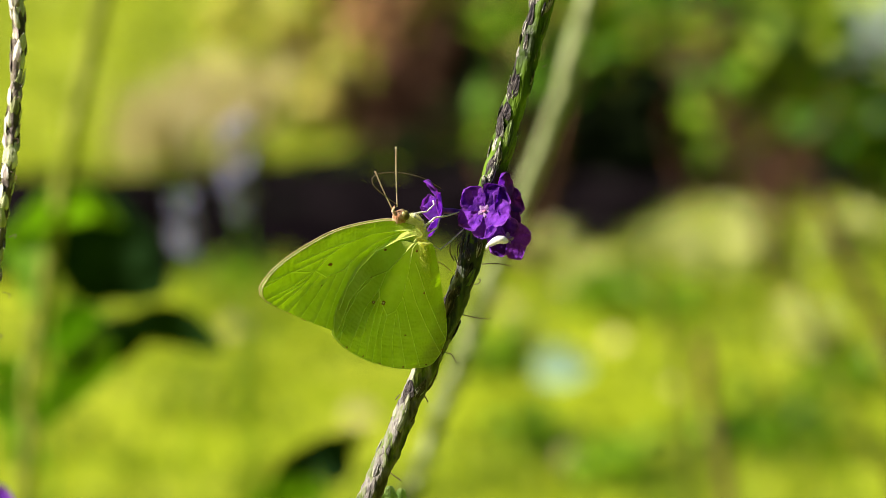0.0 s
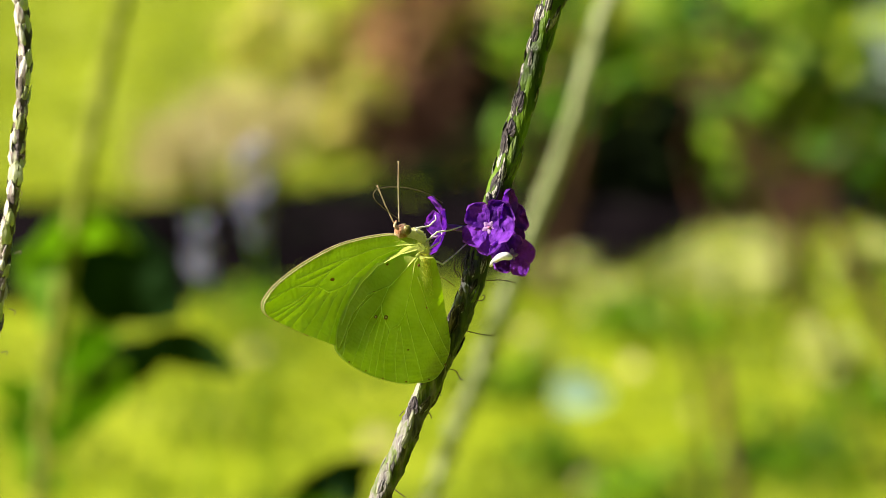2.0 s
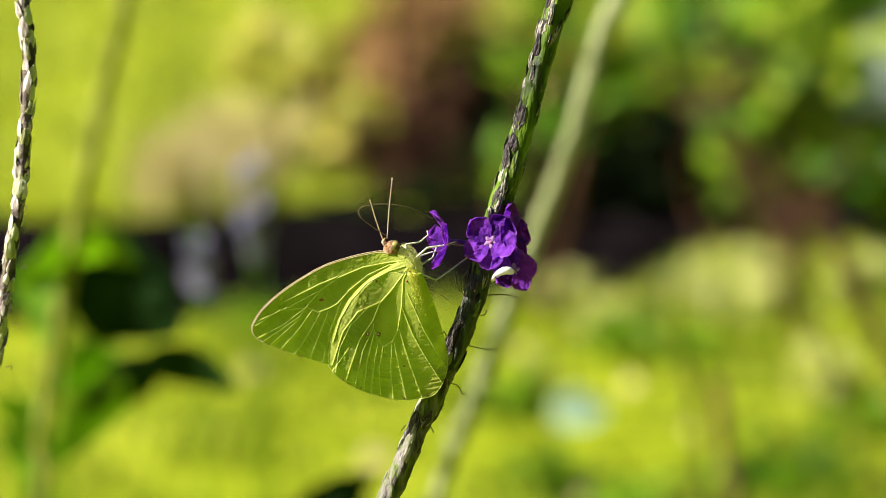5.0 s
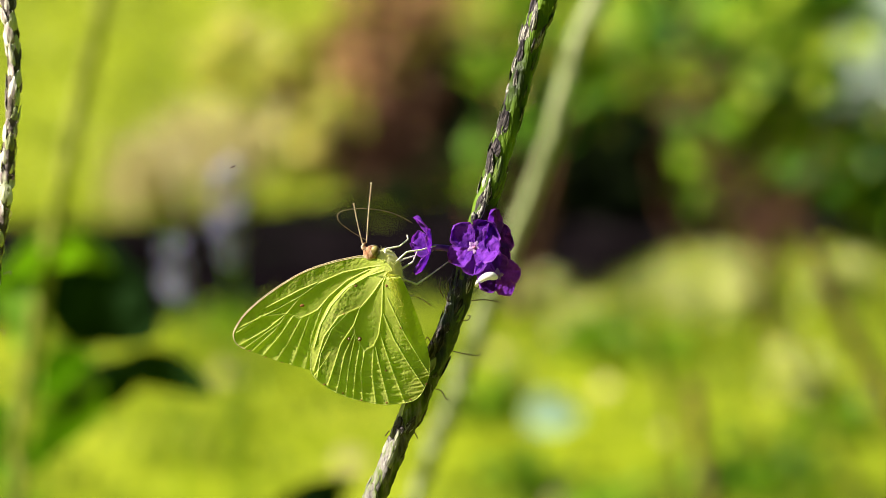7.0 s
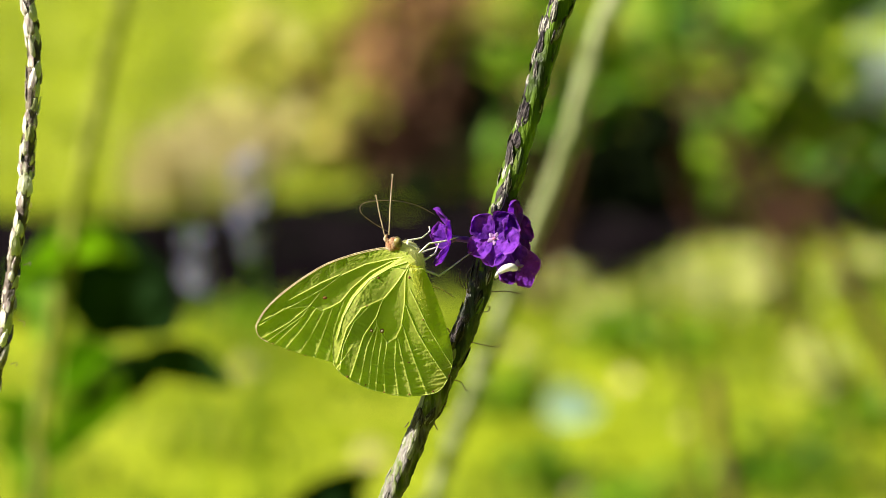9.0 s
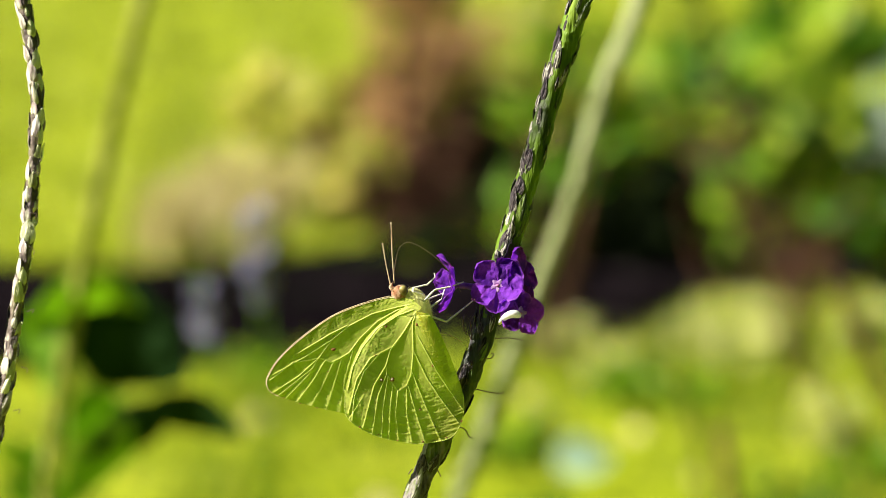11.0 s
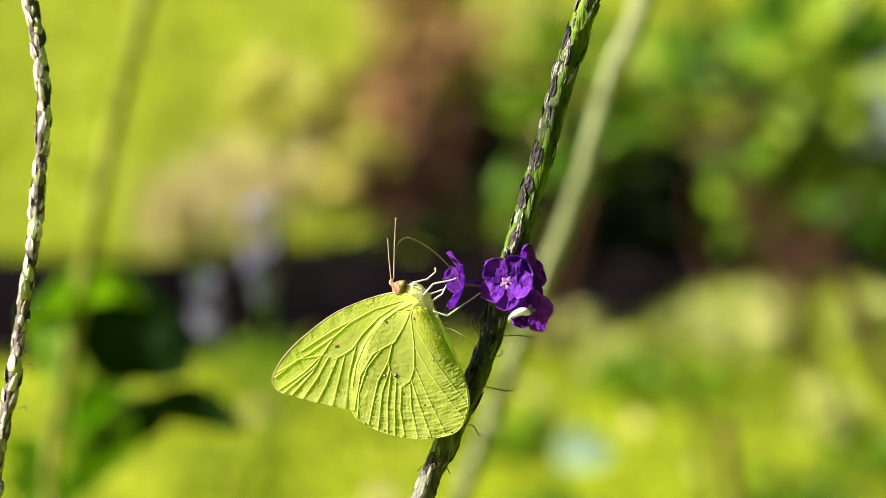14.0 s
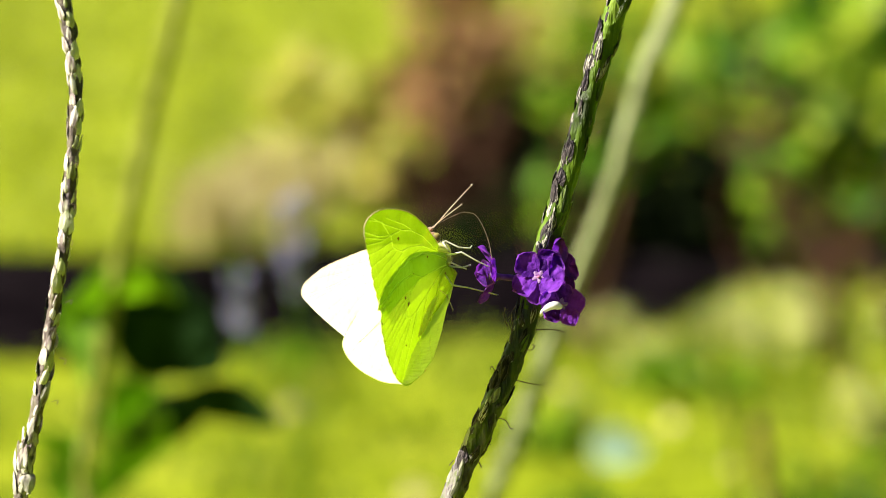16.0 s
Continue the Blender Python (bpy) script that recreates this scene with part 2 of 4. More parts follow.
# ---- building
def mesh_of(name, verts, faces, mat, smooth=True):
    me = bpy.data.meshes.new(name)
    me.from_pydata([tuple(v) for v in verts], [], faces)
    me.materials.append(mat)
    if smooth:
        me.polygons.foreach_set("use_smooth", [True] * len(me.polygons))
    me.update()
    return me


def thing(name, m, label, category, group="", kind=""):
    ob = tagged(new(name), label, category, group, kind)
    ob.matrix_basis = m
    return ob


def part(name, me, parent, m=None, label=""):
    ob = tagged(new(name, me), label)
    ob.parent = parent
    if m is not None:
        ob.matrix_basis = m
    return ob


def smooth_line(points, steps):
    """Points on a Catmull-Rom curve through the given points."""
    p = [Vector(q) for q in points]
    p = [p[0] * 2 - p[1]] + p + [p[-1] * 2 - p[-2]]
    out = []
    for i in range(1, len(p) - 2):
        a, b, c, d = p[i - 1:i + 3]
        for k in range(steps):
            t = k / steps
            out.append(0.5 * ((2 * b) + (c - a) * t + (2 * a - 5 * b + 4 * c - d) * t * t + (3 * b - a - 3 * c + d) * t ** 3))
    out.append(p[-2].copy())
    return out


def tube_data(line, radius, sides=8, closed=True):
    """Vertices and faces of a tube; radius is a number or a function of the share of the length and of the angle."""
    verts, faces, n = [], [], len(line)
    side = None
    for i, p in enumerate(line):
        d = (line[min(i + 1, n - 1)] - line[max(i - 1, 0)]).normalized()
        if side is None:
            side = d.orthogonal().normalized()
        side = (side - d * side.dot(d)).normalized()
        up = d.cross(side)
        for k in range(sides):
            a = math.tau * k / sides
            r = radius(i / (n - 1), a) if callable(radius) else radius
            verts.append(p + (side * math.cos(a) + up * math.sin(a)) * r)
    for i in range(n - 1):
        for k in range(sides):
            faces.append((i * sides + k, i * sides + (k + 1) % sides, (i + 1) * sides + (k + 1) % sides, (i + 1) * sides + k))
    if closed:
        faces.append(tuple(range(sides))[::-1])
        faces.append(tuple((n - 1) * sides + k for k in range(sides)))
    return verts, faces


def tube(name, points, radius, mat, sides=8, steps=8):
    return mesh_of(name, *tube_data(smooth_line(points, steps), radius, sides), mat)


def ball(name, centre, radii, mat, segs=20, rings=14, rough=0.0, turn=None):
    verts, faces = [], []
    turn = turn or Matrix.Identity(3)
    for i in range(rings + 1):
        th = math.pi * i / rings
        for k in range(segs):
            ph = math.tau * k / segs
            v = Vector((math.sin(th) * math.cos(ph), math.sin(th) * math.sin(ph), math.cos(th)))
            f = 1 + rough * noise.noise(v * 4)
            verts.append(Vector(centre) + turn @ Vector((v.x * radii[0], v.y * radii[1], v.z * radii[2])) * f)
    for i in range(rings):
        for k in range(segs):
            faces.append((i * segs + k, (i + 1) * segs + k, (i + 1) * segs + (k + 1) % segs, i * segs + (k + 1) % segs))
    return mesh_of(name, verts, faces, mat)


# ---- butterfly wings: outlines in plan units
PIVOT, WIDE = Vector((735, 420)), 1.055
FORE_BASE, HIND_BASE = Vector((716, 412)), Vector((722, 418))
FORE_EDGE = [(722, 398), (700, 393), (675, 391), (630, 398), (581, 413), (525, 445), (487, 475), (467, 501), (462, 516), (469, 532),
             (495, 547), (540, 567), (595, 588), (628, 597), (642, 588), (662, 545), (690, 480), (718, 432)]
HIND_EDGE = [(722, 400), (700, 412), (690, 419), (660, 438), (630, 468), (608, 509), (595, 550), (593, 588), (600, 603), (619, 620), (645, 635),
             (675, 646), (713, 654), (751, 652), (770, 644), (784, 622), (791, 596), (790, 565), (781, 528), (766, 479), (751, 438), (742, 422)]
# wing veins: the discal cell first, then the branches that run from it to the edge
FORE_CELL = [[(716, 406), (694, 408), (650, 415), (610, 431), (578, 452), (554, 480), (517, 508), (472, 531)], [(716, 410), (693, 413), (658, 429), (626, 455), (605, 478), (589, 486)], [(554, 480), (574, 491), (589, 486)]]
FORE_BRANCHES = [[(551, 482), (510, 483), (468, 509)], [(578, 452), (528, 477), (474, 500)], [(607, 430), (575, 442), (520, 468)], [(554, 480), (531, 510), (490, 545)], [(543, 496), (480, 537)],
                 [(563, 487), (538, 521), (508, 554)], [(577, 491), (553, 533), (531, 564)], [(591, 487), (576, 525), (556, 574)], [(613, 471), (593, 522), (578, 581)], [(662, 434), (624, 480), (605, 539), (596, 588)]]
HIND_CELL = [[(722, 418), (713, 430), (699, 454), (676, 482), (666, 511), (667, 526), (675, 542), (683, 558), (676, 598), (678, 646)], [(722, 419), (715, 435), (713, 491), (707, 531), (698, 550), (683, 558)],
             [(720, 420), (702, 449), (682, 477), (641, 495), (616, 530), (598, 590)], [(718, 414), (692, 423), (656, 444), (629, 476), (611, 509), (600, 548)]]
HIND_BRANCHES = [[(656, 489), (629, 517), (610, 560), (603, 602)], [(666, 511), (644, 544), (620, 618)], [(666, 526), (649, 564), (635, 629)], [(668, 531), (656, 586), (650, 637)], [(676, 543), (668, 587), (662, 642)],
                 [(698, 555), (695, 600), (700, 651)], [(701, 550), (710, 597), (722, 653)], [(709, 526), (726, 584), (748, 652)], [(715, 491), (733, 539), (753, 577), (782, 626)], [(722, 462), (749, 526), (777, 579), (790, 601)]]
FORE_VEINS, HIND_VEINS = FORE_CELL + FORE_BRANCHES, HIND_CELL + HIND_BRANCHES


def edge_line(edge, steps=28):
    return [Vector((p.x, p.y)) for p in smooth_line([(x, y, 0) for x, y in edge], steps)]


def wing_data(edge, base, veins, side, depth, folds):
    """A wing as a fan of rings round its base, with raised veins, folds between them and a soft camber. side: -1 towards the camera's side."""
    hind = edge is HIND_EDGE
    rim = edge_line(edge)
    rim = [rim[0].lerp(rim[-1], 0.5)] + rim
    rings = 130
    segs = np.array([(*a, *b) for v in veins for a, b in zip(v, v[1:])], float)
    ts = np.linspace(0, 1, rings + 1)[1:] ** 0.85
    rimv = np.array([(p.x, p.y) for p in rim])
    grid = np.array(base)[None, None, :] + (rimv[None, :, :] - np.array(base)[None, None, :]) * ts[:, None, None]
    flat = grid.reshape(-1, 2)
    best = np.full(len(flat), 1e9)
    for ax, ay, bx, by in segs:
        d = np.array((bx - ax, by - ay))
        t = np.clip(((flat - (ax, ay)) @ d) / (d @ d), 0, 1)
        best = np.minimum(best, np.hypot(*(flat - (ax, ay) - t[:, None] * d).T))
    share = np.repeat(ts, len(rim))
    ridge = 1.35 * np.exp(-(best / 0.9) ** 2)
    valley = -folds * np.minimum(best, 8) / 8 * share
    verts = []
    for (x, y), rg, va, s, where in zip(flat, ridge, valley, share, np.tile(np.arange(len(rim)) / len(rim), rings)):
        lead = -7.0 * max(0, (s - 0.76) / 0.24) ** 1.5 if hind and side < 0 and 0.03 < where < 0.37 else 0
        n1 = noise.noise(Vector((x / 70, y / 70, 3.1 + side)))
        n2 = noise.noise(Vector((x / 16, y / 22, 7.7 + depth)))
        rad, ang = math.hypot(x - base[0], y - base[1]), math.atan2(y - base[1], x - base[0])
        n3 = noise.noise(Vector((rad / 3.3, ang * 9, 1.7))) + 0.4 * noise.noise(Vector((x / 3, y / 3, 4.7)))
        r = math.hypot(x - PIVOT.x, y - PIVOT.y)
        out = depth + 17 * math.exp(-r / 48) + 17 * math.exp(-((x - 744 - (y - 440) * 0.16) / 32) ** 2) * (min(1, max(0, (570 - y) / 90)) * 0.75 + 0.25 if y > 425 else 0.3) + rg * (1 if side < 0 else 0.35) + va + 4.0 * n1 * s + 0.8 * n2 * s + (0.42 + (0.85 if hind else 0.7) * s * s) * n3 * min(1, s * 1.5) + lead
        verts.append(((x - base[0]) * WIDE * UNIT, side * out * UNIT, -(y - base[1]) * UNIT))
    n = len(rim)
    faces = [(i * n + k, i * n + k + 1, (i + 1) * n + k + 1, (i + 1) * n + k) for i in range(rings - 1) for k in range(n - 1)]
    verts.append((0, side * (depth + 17) * UNIT, 0))
    faces += [(len(verts) - 1, k + 1, k) for k in range(n - 1)]
    rim_line = [verts[(rings - 1) * n + k] for k in range(n)]
    near = best.reshape(rings, n)[:-1, :-1].ravel() < 0.62
    return verts, faces, rim_line, np.flatnonzero(near)


def wing(name, parent, edge, base, veins, side, depth, folds, spots):
    verts, faces, rim, veined = wing_data(edge, base, veins, side, depth, folds)
    hinge = Matrix.Translation(((base[0] - PIVOT.x) * WIDE * UNIT, 0, -(base[1] - PIVOT.y) * UNIT))
    me = mesh_of(name, verts, faces, WING if side < 0 else WING_SUNLIT)
    me.materials.append(WING_VEIN)
    for i in veined if side < 0 else ():
        me.polygons[int(i)].material_index = 1
    ob = part(name, me, parent, hinge, "sulphur-yellow wing with raised veins and small brown spots")
    pts = np.array(verts)

    def surface(x, y):
        q = np.array(((x - base[0]) * WIDE * UNIT, -(y - base[1]) * UNIT))
        return pts[np.argmin(np.hypot(pts[:, 0] - q[0], pts[:, 2] - q[1])), 1]

    line = [Vector(p) for p in rim[1:-1]]
    start = 26 if name == "forewing" else 160
    stop = 268 if name == "forewing" else 470
    part("wing_rim", mesh_of("wing_rim", *tube_data(line[start:stop], 0.8 * UNIT if name == "forewing" else 0.6 * UNIT, 5), WING_RIM if name == "forewing" else WING_VEIN), ob, None, "pale pinkish-brown wing edge")
    for x, y, rx, rz, ring in spots:
        c = Vector(((x - base[0]) * WIDE * UNIT, surface(x, y) + side * 0.7 * UNIT, -(y - base[1]) * UNIT))
        part("wing_spot", ball("wing_spot", c, (rx * 0.8 * UNIT, 0.7 * UNIT, rz * 0.8 * UNIT), WING_SPOT, 12, 8, 0.5), ob, None, "small dark brown wing spot")
        if ring:
            part("spot_centre", ball("spot_centre", c + Vector((0, side * 0.4 * UNIT, 0)), (rx * 0.42 * UNIT, 0.6 * UNIT, rz * 0.42 * UNIT), SPOT_PALE, 10, 6), ob, None, "pale centre of a wing spot")
    return ob


def wl(x, y, w=0.0):
    """A plan point in the butterfly's own space; w in plan units."""
    return Vector(((x - PIVOT.x) * WIDE * UNIT, w * UNIT, -(y - PIVOT.y) * UNIT))


BUTTERFLY = {}


def butterfly():
    b = thing("butterfly", STAGE @ Matrix.Translation(loc(735, 420)), "sulphur-yellow butterfly feeding on a violet flower", "butterfly")
    BUTTERFLY["whole"] = b
    fs = [(579, 469, 5.0, 3.0, False), (566, 506, 1.6, 1.1, False), (487, 543, 2.2, 1.2, False), (513, 556, 2.0, 1.2, False), (540, 568, 2.0, 1.2, False)]
    hs = [(675, 536, 4.6, 4.6, True), (657, 535, 3.6, 3.6, True), (671, 441, 3.0, 2.4, False), (721, 440, 2.6, 3.2, False), (743, 517, 2.0, 2.4, False), (615, 615, 2.2, 2.0, False),
          (645, 631, 2.0, 1.6, False), (676, 645, 2.0, 1.4, False), (718, 651, 2.2, 1.6, False), (758, 647, 2.2, 1.6, False), (785, 620, 2.0, 2.2, False), (718, 594, 2.6, 1.4, False), (650, 490, 1.8, 1.2, False)]
    for key, side in (("near", -1), ("far", 1)):
        BUTTERFLY["fore_" + key] = wing("forewing", b, FORE_EDGE, FORE_BASE, FORE_VEINS, side, 1.6 if side < 0 else 12.0, 0.9, fs)
        BUTTERFLY["hind_" + key] = wing("hindwing", b, HIND_EDGE, HIND_BASE, HIND_VEINS, side, 9.5, 0.75, hs)
    lean = Matrix.Rotation(radians(20), 3, "Y").inverted()
    part("thorax", ball("thorax", wl(729, 411), (19 * UNIT, 14 * UNIT, 33 * UNIT), FUZZ, 24, 18, 0.12, lean), b, None, "furry pale yellow thorax")
    part("abdomen", ball("abdomen", wl(757, 490), (9.5 * UNIT, 7 * UNIT, 66 * UNIT), FUZZ, 20, 18, 0.06, Matrix.Rotation(radians(-14), 3, "Y")), b, None, "slender pale yellow abdomen")
    rnd = random.Random(4)
    verts, faces = [], []
    for _ in range(5200):
        d = Vector((rnd.gauss(0, 1), rnd.gauss(0, 1), rnd.gauss(0, 1))).normalized()
        p = wl(729, 411) + lean @ Vector((d.x * 19, d.y * 14, d.z * 33)) * UNIT
        q = p + (lean @ d + Vector((rnd.gauss(-.3, .4), rnd.gauss(0, .4), rnd.gauss(-1.0, .5)))) * rnd.uniform(2, 7) * UNIT
        s = (q - p).orthogonal().normalized() * 0.16 * UNIT
        k = len(verts)
        verts += [p - s, p + s, q]
        faces.append((k, k + 1, k + 2))
    tagged(part("fur", mesh_of("fur", verts, faces, FUZZ, False), b, None, "fine pale hairs of the thorax"), kind="stuff")
    near = BUTTERFLY["hind_near"]
    pts = near.data.vertices
    verts, faces = [], []
    grid = [v.co for v in pts]
    for _ in range(15000):
        p = grid[rnd.randrange(len(grid))]
        x, y = HIND_BASE.x + p.x / UNIT / WIDE, HIND_BASE.y - p.z / UNIT
        off = abs(x - 730 - (y - 420) * 0.15) / (9 + (y - 420) * 0.06)
        if not 412 < y < 512 or rnd.random() < off ** 2 or rnd.random() < (y - 412) / 130:
            continue
        q = p + Vector((rnd.gauss(0.2, .5), -rnd.uniform(0.5, 1.4), rnd.gauss(-1.2, .5))) * rnd.uniform(1.0, 2.6) * UNIT
        sd = Vector((rnd.gauss(0, 1), 0, rnd.gauss(0, 1))).normalized() * 0.35 * UNIT
        k = len(verts)
        verts += [p - sd, p + sd, q]
        faces.append((k, k + 1, k + 2))
    tagged(part("wing_fur", mesh_of("wing_fur", verts, faces, GOLD_FUR, False), near, None, "golden hairs along the wing fold"), kind="stuff")
    head = part("head", ball("head", wl(698, 386), (13.5 * UNIT, 11 * UNIT, 14 * UNIT), HEAD, 24, 18, 0.14), b, None, "furry reddish-brown head")
    part("palp", tube("palp", [wl(690, 381, -3), wl(684, 374, -3), wl(687, 367, -3)], lambda s, a: (3.8 - 2.6 * s) * UNIT, HEAD, 8, 5), head)
    part("palp", tube("palp", [wl(692, 381, 4), wl(687, 373, 5), wl(690, 366, 5)], lambda s, a: (3.8 - 2.6 * s) * UNIT, HEAD, 8, 5), head)
    for w in (-8, 8):
        part("compound_eye", ball("compound_eye", wl(705, 381, w), (8 * UNIT, 5.5 * UNIT, 9 * UNIT), EYE_MAT, 18, 12), head, None, "greenish-yellow compound eye")
    for key, root, tip, w in (("antenna_a", (691, 367), (696, 260), -4), ("antenna_b", (685, 371), (653, 303), 4)):
        top = (Vector((tip[0] - root[0], 0, root[1] - tip[1]))) * UNIT
        me = tube("antenna", [(0, 0, 0), top * 0.5 + Vector((-0.8 * UNIT, 0, 0)), top * 0.9, top], lambda s, a: (0.95 + (0.75 if s > 0.9 else 0)) * UNIT, ANTENNA, 6, 8)
        BUTTERFLY[key] = part("antenna", me, b, Matrix.Translation(wl(*root, w)), "thin pale pinkish antenna")
    root = (690, 362)
    low = [(690, 362), (668, 347), (648, 330), (643, 318)]
    high = [(643, 318), (650, 310), (672, 306), (705, 308), (738, 317), (768, 334)]
    BUTTERFLY["tongue"] = part("proboscis", tube("proboscis", [wl(x, y) - wl(*root) for x, y in low], 0.8 * UNIT, PROBOSCIS, 6, 8), b, Matrix.Translation(wl(*root, -2)), "thin dark proboscis bent into a loop")
    BUTTERFLY["tongue_tip"] = part("proboscis_tip", tube("proboscis_tip", [wl(x, y) - wl(643, 318) for x, y in high], 0.7 * UNIT, PROBOSCIS, 6, 8), BUTTERFLY["tongue"], Matrix.Translation(wl(643, 318) - wl(*root)))
    legs = [[(738, 392, -6), (721, 384, -14), (722, 378, -14), (746, 375, -12), (761, 364, -8), (760, 357, -8)], [(738, 402, -10), (757, 384, -18), (783, 382, -16), (808, 377, -10)],
            [(743, 418, -4), (768, 404, -6), (776, 388, -4)], [(750, 432, -8), (773, 443, -10), (795, 430, -6), (838, 405, 20)], [(740, 404, 6), (756, 400, 8), (772, 396, 4)]]
    for line in legs:
        pts = [wl(x, y, w + 18 * i / (len(line) - 1)) for i, (x, y, w) in enumerate(line)]
        verts, faces = [], []
        dense = []
        for p, q in zip(pts, pts[1:]):
            dense += [p.lerp(q, k / 6) for k in range(6)]
        dense.append(pts[-1])
        part("leg", mesh_of("leg", *tube_data(dense, lambda s, a: (1.9 - 0.8 * s) * UNIT, 7), LEG), b, None, "slender whitish jointed leg")
    part("leg", tube("leg", [wl(758, 462, -4), wl(775, 466, -6), wl(797, 482, -2)], 0.8 * UNIT, ANTENNA, 6, 6), b, None, "thin brown hind leg")


# ---- flower spikes
def petal_mesh(length, width, cup, seed):
    """A rounded petal with a notched, ruffled edge, growing along +X from a narrow base; +Z is its face."""
    rnd = random.Random(seed)
    verts, faces, nu, nv = [], [], 16, 14
    for i in range(nu + 1):
        u = i / nu
        half = width * 0.5 * (0.2 * (1 - u) + max(0, math.sin(math.pi * u ** 1.5)) ** 0.6)
        for k in range(nv + 1):
            v = 2 * k / nv - 1
            x = length * (u - 0.05 * u * v * v - 0.12 * u * max(0, 1 - abs(v) * 2.2) + 0.03 * u * math.sin(9 * v + seed))
            z = cup * length * (u * u) + 0.10 * width * v * v * u + 0.11 * length * u * noise.noise(Vector((u * 3.4, v * 2.6, seed * 1.7)))
            z += 0.05 * length * u * u * math.sin(6 * v + seed) - 0.05 * width * math.exp(-(v / 0.12) ** 2) * u
            z += 0.06 * length * u * noise.noise(Vector((u * 9, v * 8, seed * 2.3)))
            verts.append((x, half * v * (1 + 0.05 * math.sin(u * 17 + seed)), z))
    for i in range(nu):
        for k in range(nv):
            a = i * (nv + 1) + k
            faces.append((a, a + nv + 1, a + nv + 2, a + 1))
    me = mesh_of("petal", verts, faces, PETAL)
    me.materials.append(PETAL_EDGE)
    for i, poly in enumerate(me.polygons):
        poly.material_index = int(i >= (nu - 1) * nv or (i > nu * nv * 0.4 and i % nv in (0, nv - 1)))
    return me


def flower(spike, inv, centre, face, size, root, spin=0.0, cup=0.12, seed=1, white=False):
    """A five-lobed flower at centre, open towards face (stage space), its tube running back to root. All in the spike's space by inv."""
    face = Vector(face).normalized()
    back = -face
    m = face.to_track_quat("Z", "Y").to_matrix().to_4x4()
    m.translation = centre
    c, r = Vector(centre), Vector(root)
    mid = c + back * (r - c).length * 0.5
    line = [c + face * 0.3 * UNIT, c + back * 8 * UNIT, mid.lerp((c + r) / 2, 0.5), r]
    fl = part("flower", tube("flower", [inv @ p for p in line], lambda s, a: (8.5 - 3.5 * min(1, s * 4) + 1.0 * s) * UNIT, WHITE_TUBE if white else TUBE, 10, 6), spike, None, "deep violet five-lobed flower")
    rnd = random.Random(seed)
    for i in range(5):
        ln = size * rnd.uniform(0.9, 1.08) * UNIT
        me = petal_mesh(ln, ln * rnd.uniform(0.86, 1.04), cup + rnd.uniform(-0.08, 0.10), seed * 7 + i)
        part("petal", me, fl, inv @ m @ pose(0, 0, 0, 0, 0, spin + 72 * i + rnd.uniform(-7, 7)) @ pose(4.0 * UNIT, 0, (0.4 + 0.5 * i) * UNIT, rnd.uniform(-12, 12), rnd.uniform(-10, 8), 0))
    for i in range(5):
        a = math.tau * i / 5 + radians(spin)
        p = Vector((math.cos(a) * 6.5, math.sin(a) * 6.5, 2.2)) * UNIT
        turn = inv.to_3x3() @ m.to_3x3() @ Matrix.Rotation(a, 3, "Z")
        part("throat_lobe", ball("throat_lobe", inv @ (m @ p), (6.0 * UNIT, 4.0 * UNIT, 0.8 * UNIT), THROAT, 12, 8, 0.5, turn), fl, None, "pale pinkish flower throat")
    part("throat", ball("throat", inv @ (m @ Vector((0, 0, 3 * UNIT))), (3.6 * UNIT, 3.6 * UNIT, 2.2 * UNIT), THROAT_PIT, 12, 8, 0.3), fl, None, "rosy centre of the throat")


def bract_mesh(seed, length=38, width=12):
    """A dry, keeled, boat-shaped scale with a torn point that stands off a little, growing along +Z, its back towards +X."""
    rnd = random.Random(seed)
    rows = [(0.0, 0.62, -1.2), (0.18, 0.94, 0.8), (0.4, 1.0, 2.0), (0.62, 0.86, 2.4), (0.82, 0.58, 2.8), (0.94, 0.30, 3.6), (1.0, 0.06, 4.2 * rnd.uniform(0.5, 1.6))]
    cols = (-1, -0.6, -0.2, 0.2, 0.6, 1)
    bend = rnd.uniform(-2.0, 2.0)
    verts, faces = [], []
    for s, wd, out in rows:
        for v in cols:
            keel = (1 - abs(v)) ** 0.7 * 3.4 * wd
            verts.append(((out + keel + rnd.uniform(-0.5, 0.5)) * UNIT, (v * wd * width / 2 + bend * s * s + rnd.uniform(-0.6, 0.6)) * UNIT, (s * length + rnd.uniform(-2, 2) * (abs(v) > 0.5)) * UNIT))
    n = len(cols)
    for i in range(len(rows) - 1):
        for k in range(n - 1):
            a = i * n + k
            faces.append((a, a + 1, a + n + 1, a + n))
    return mesh_of("bract", verts, faces, BRACT)


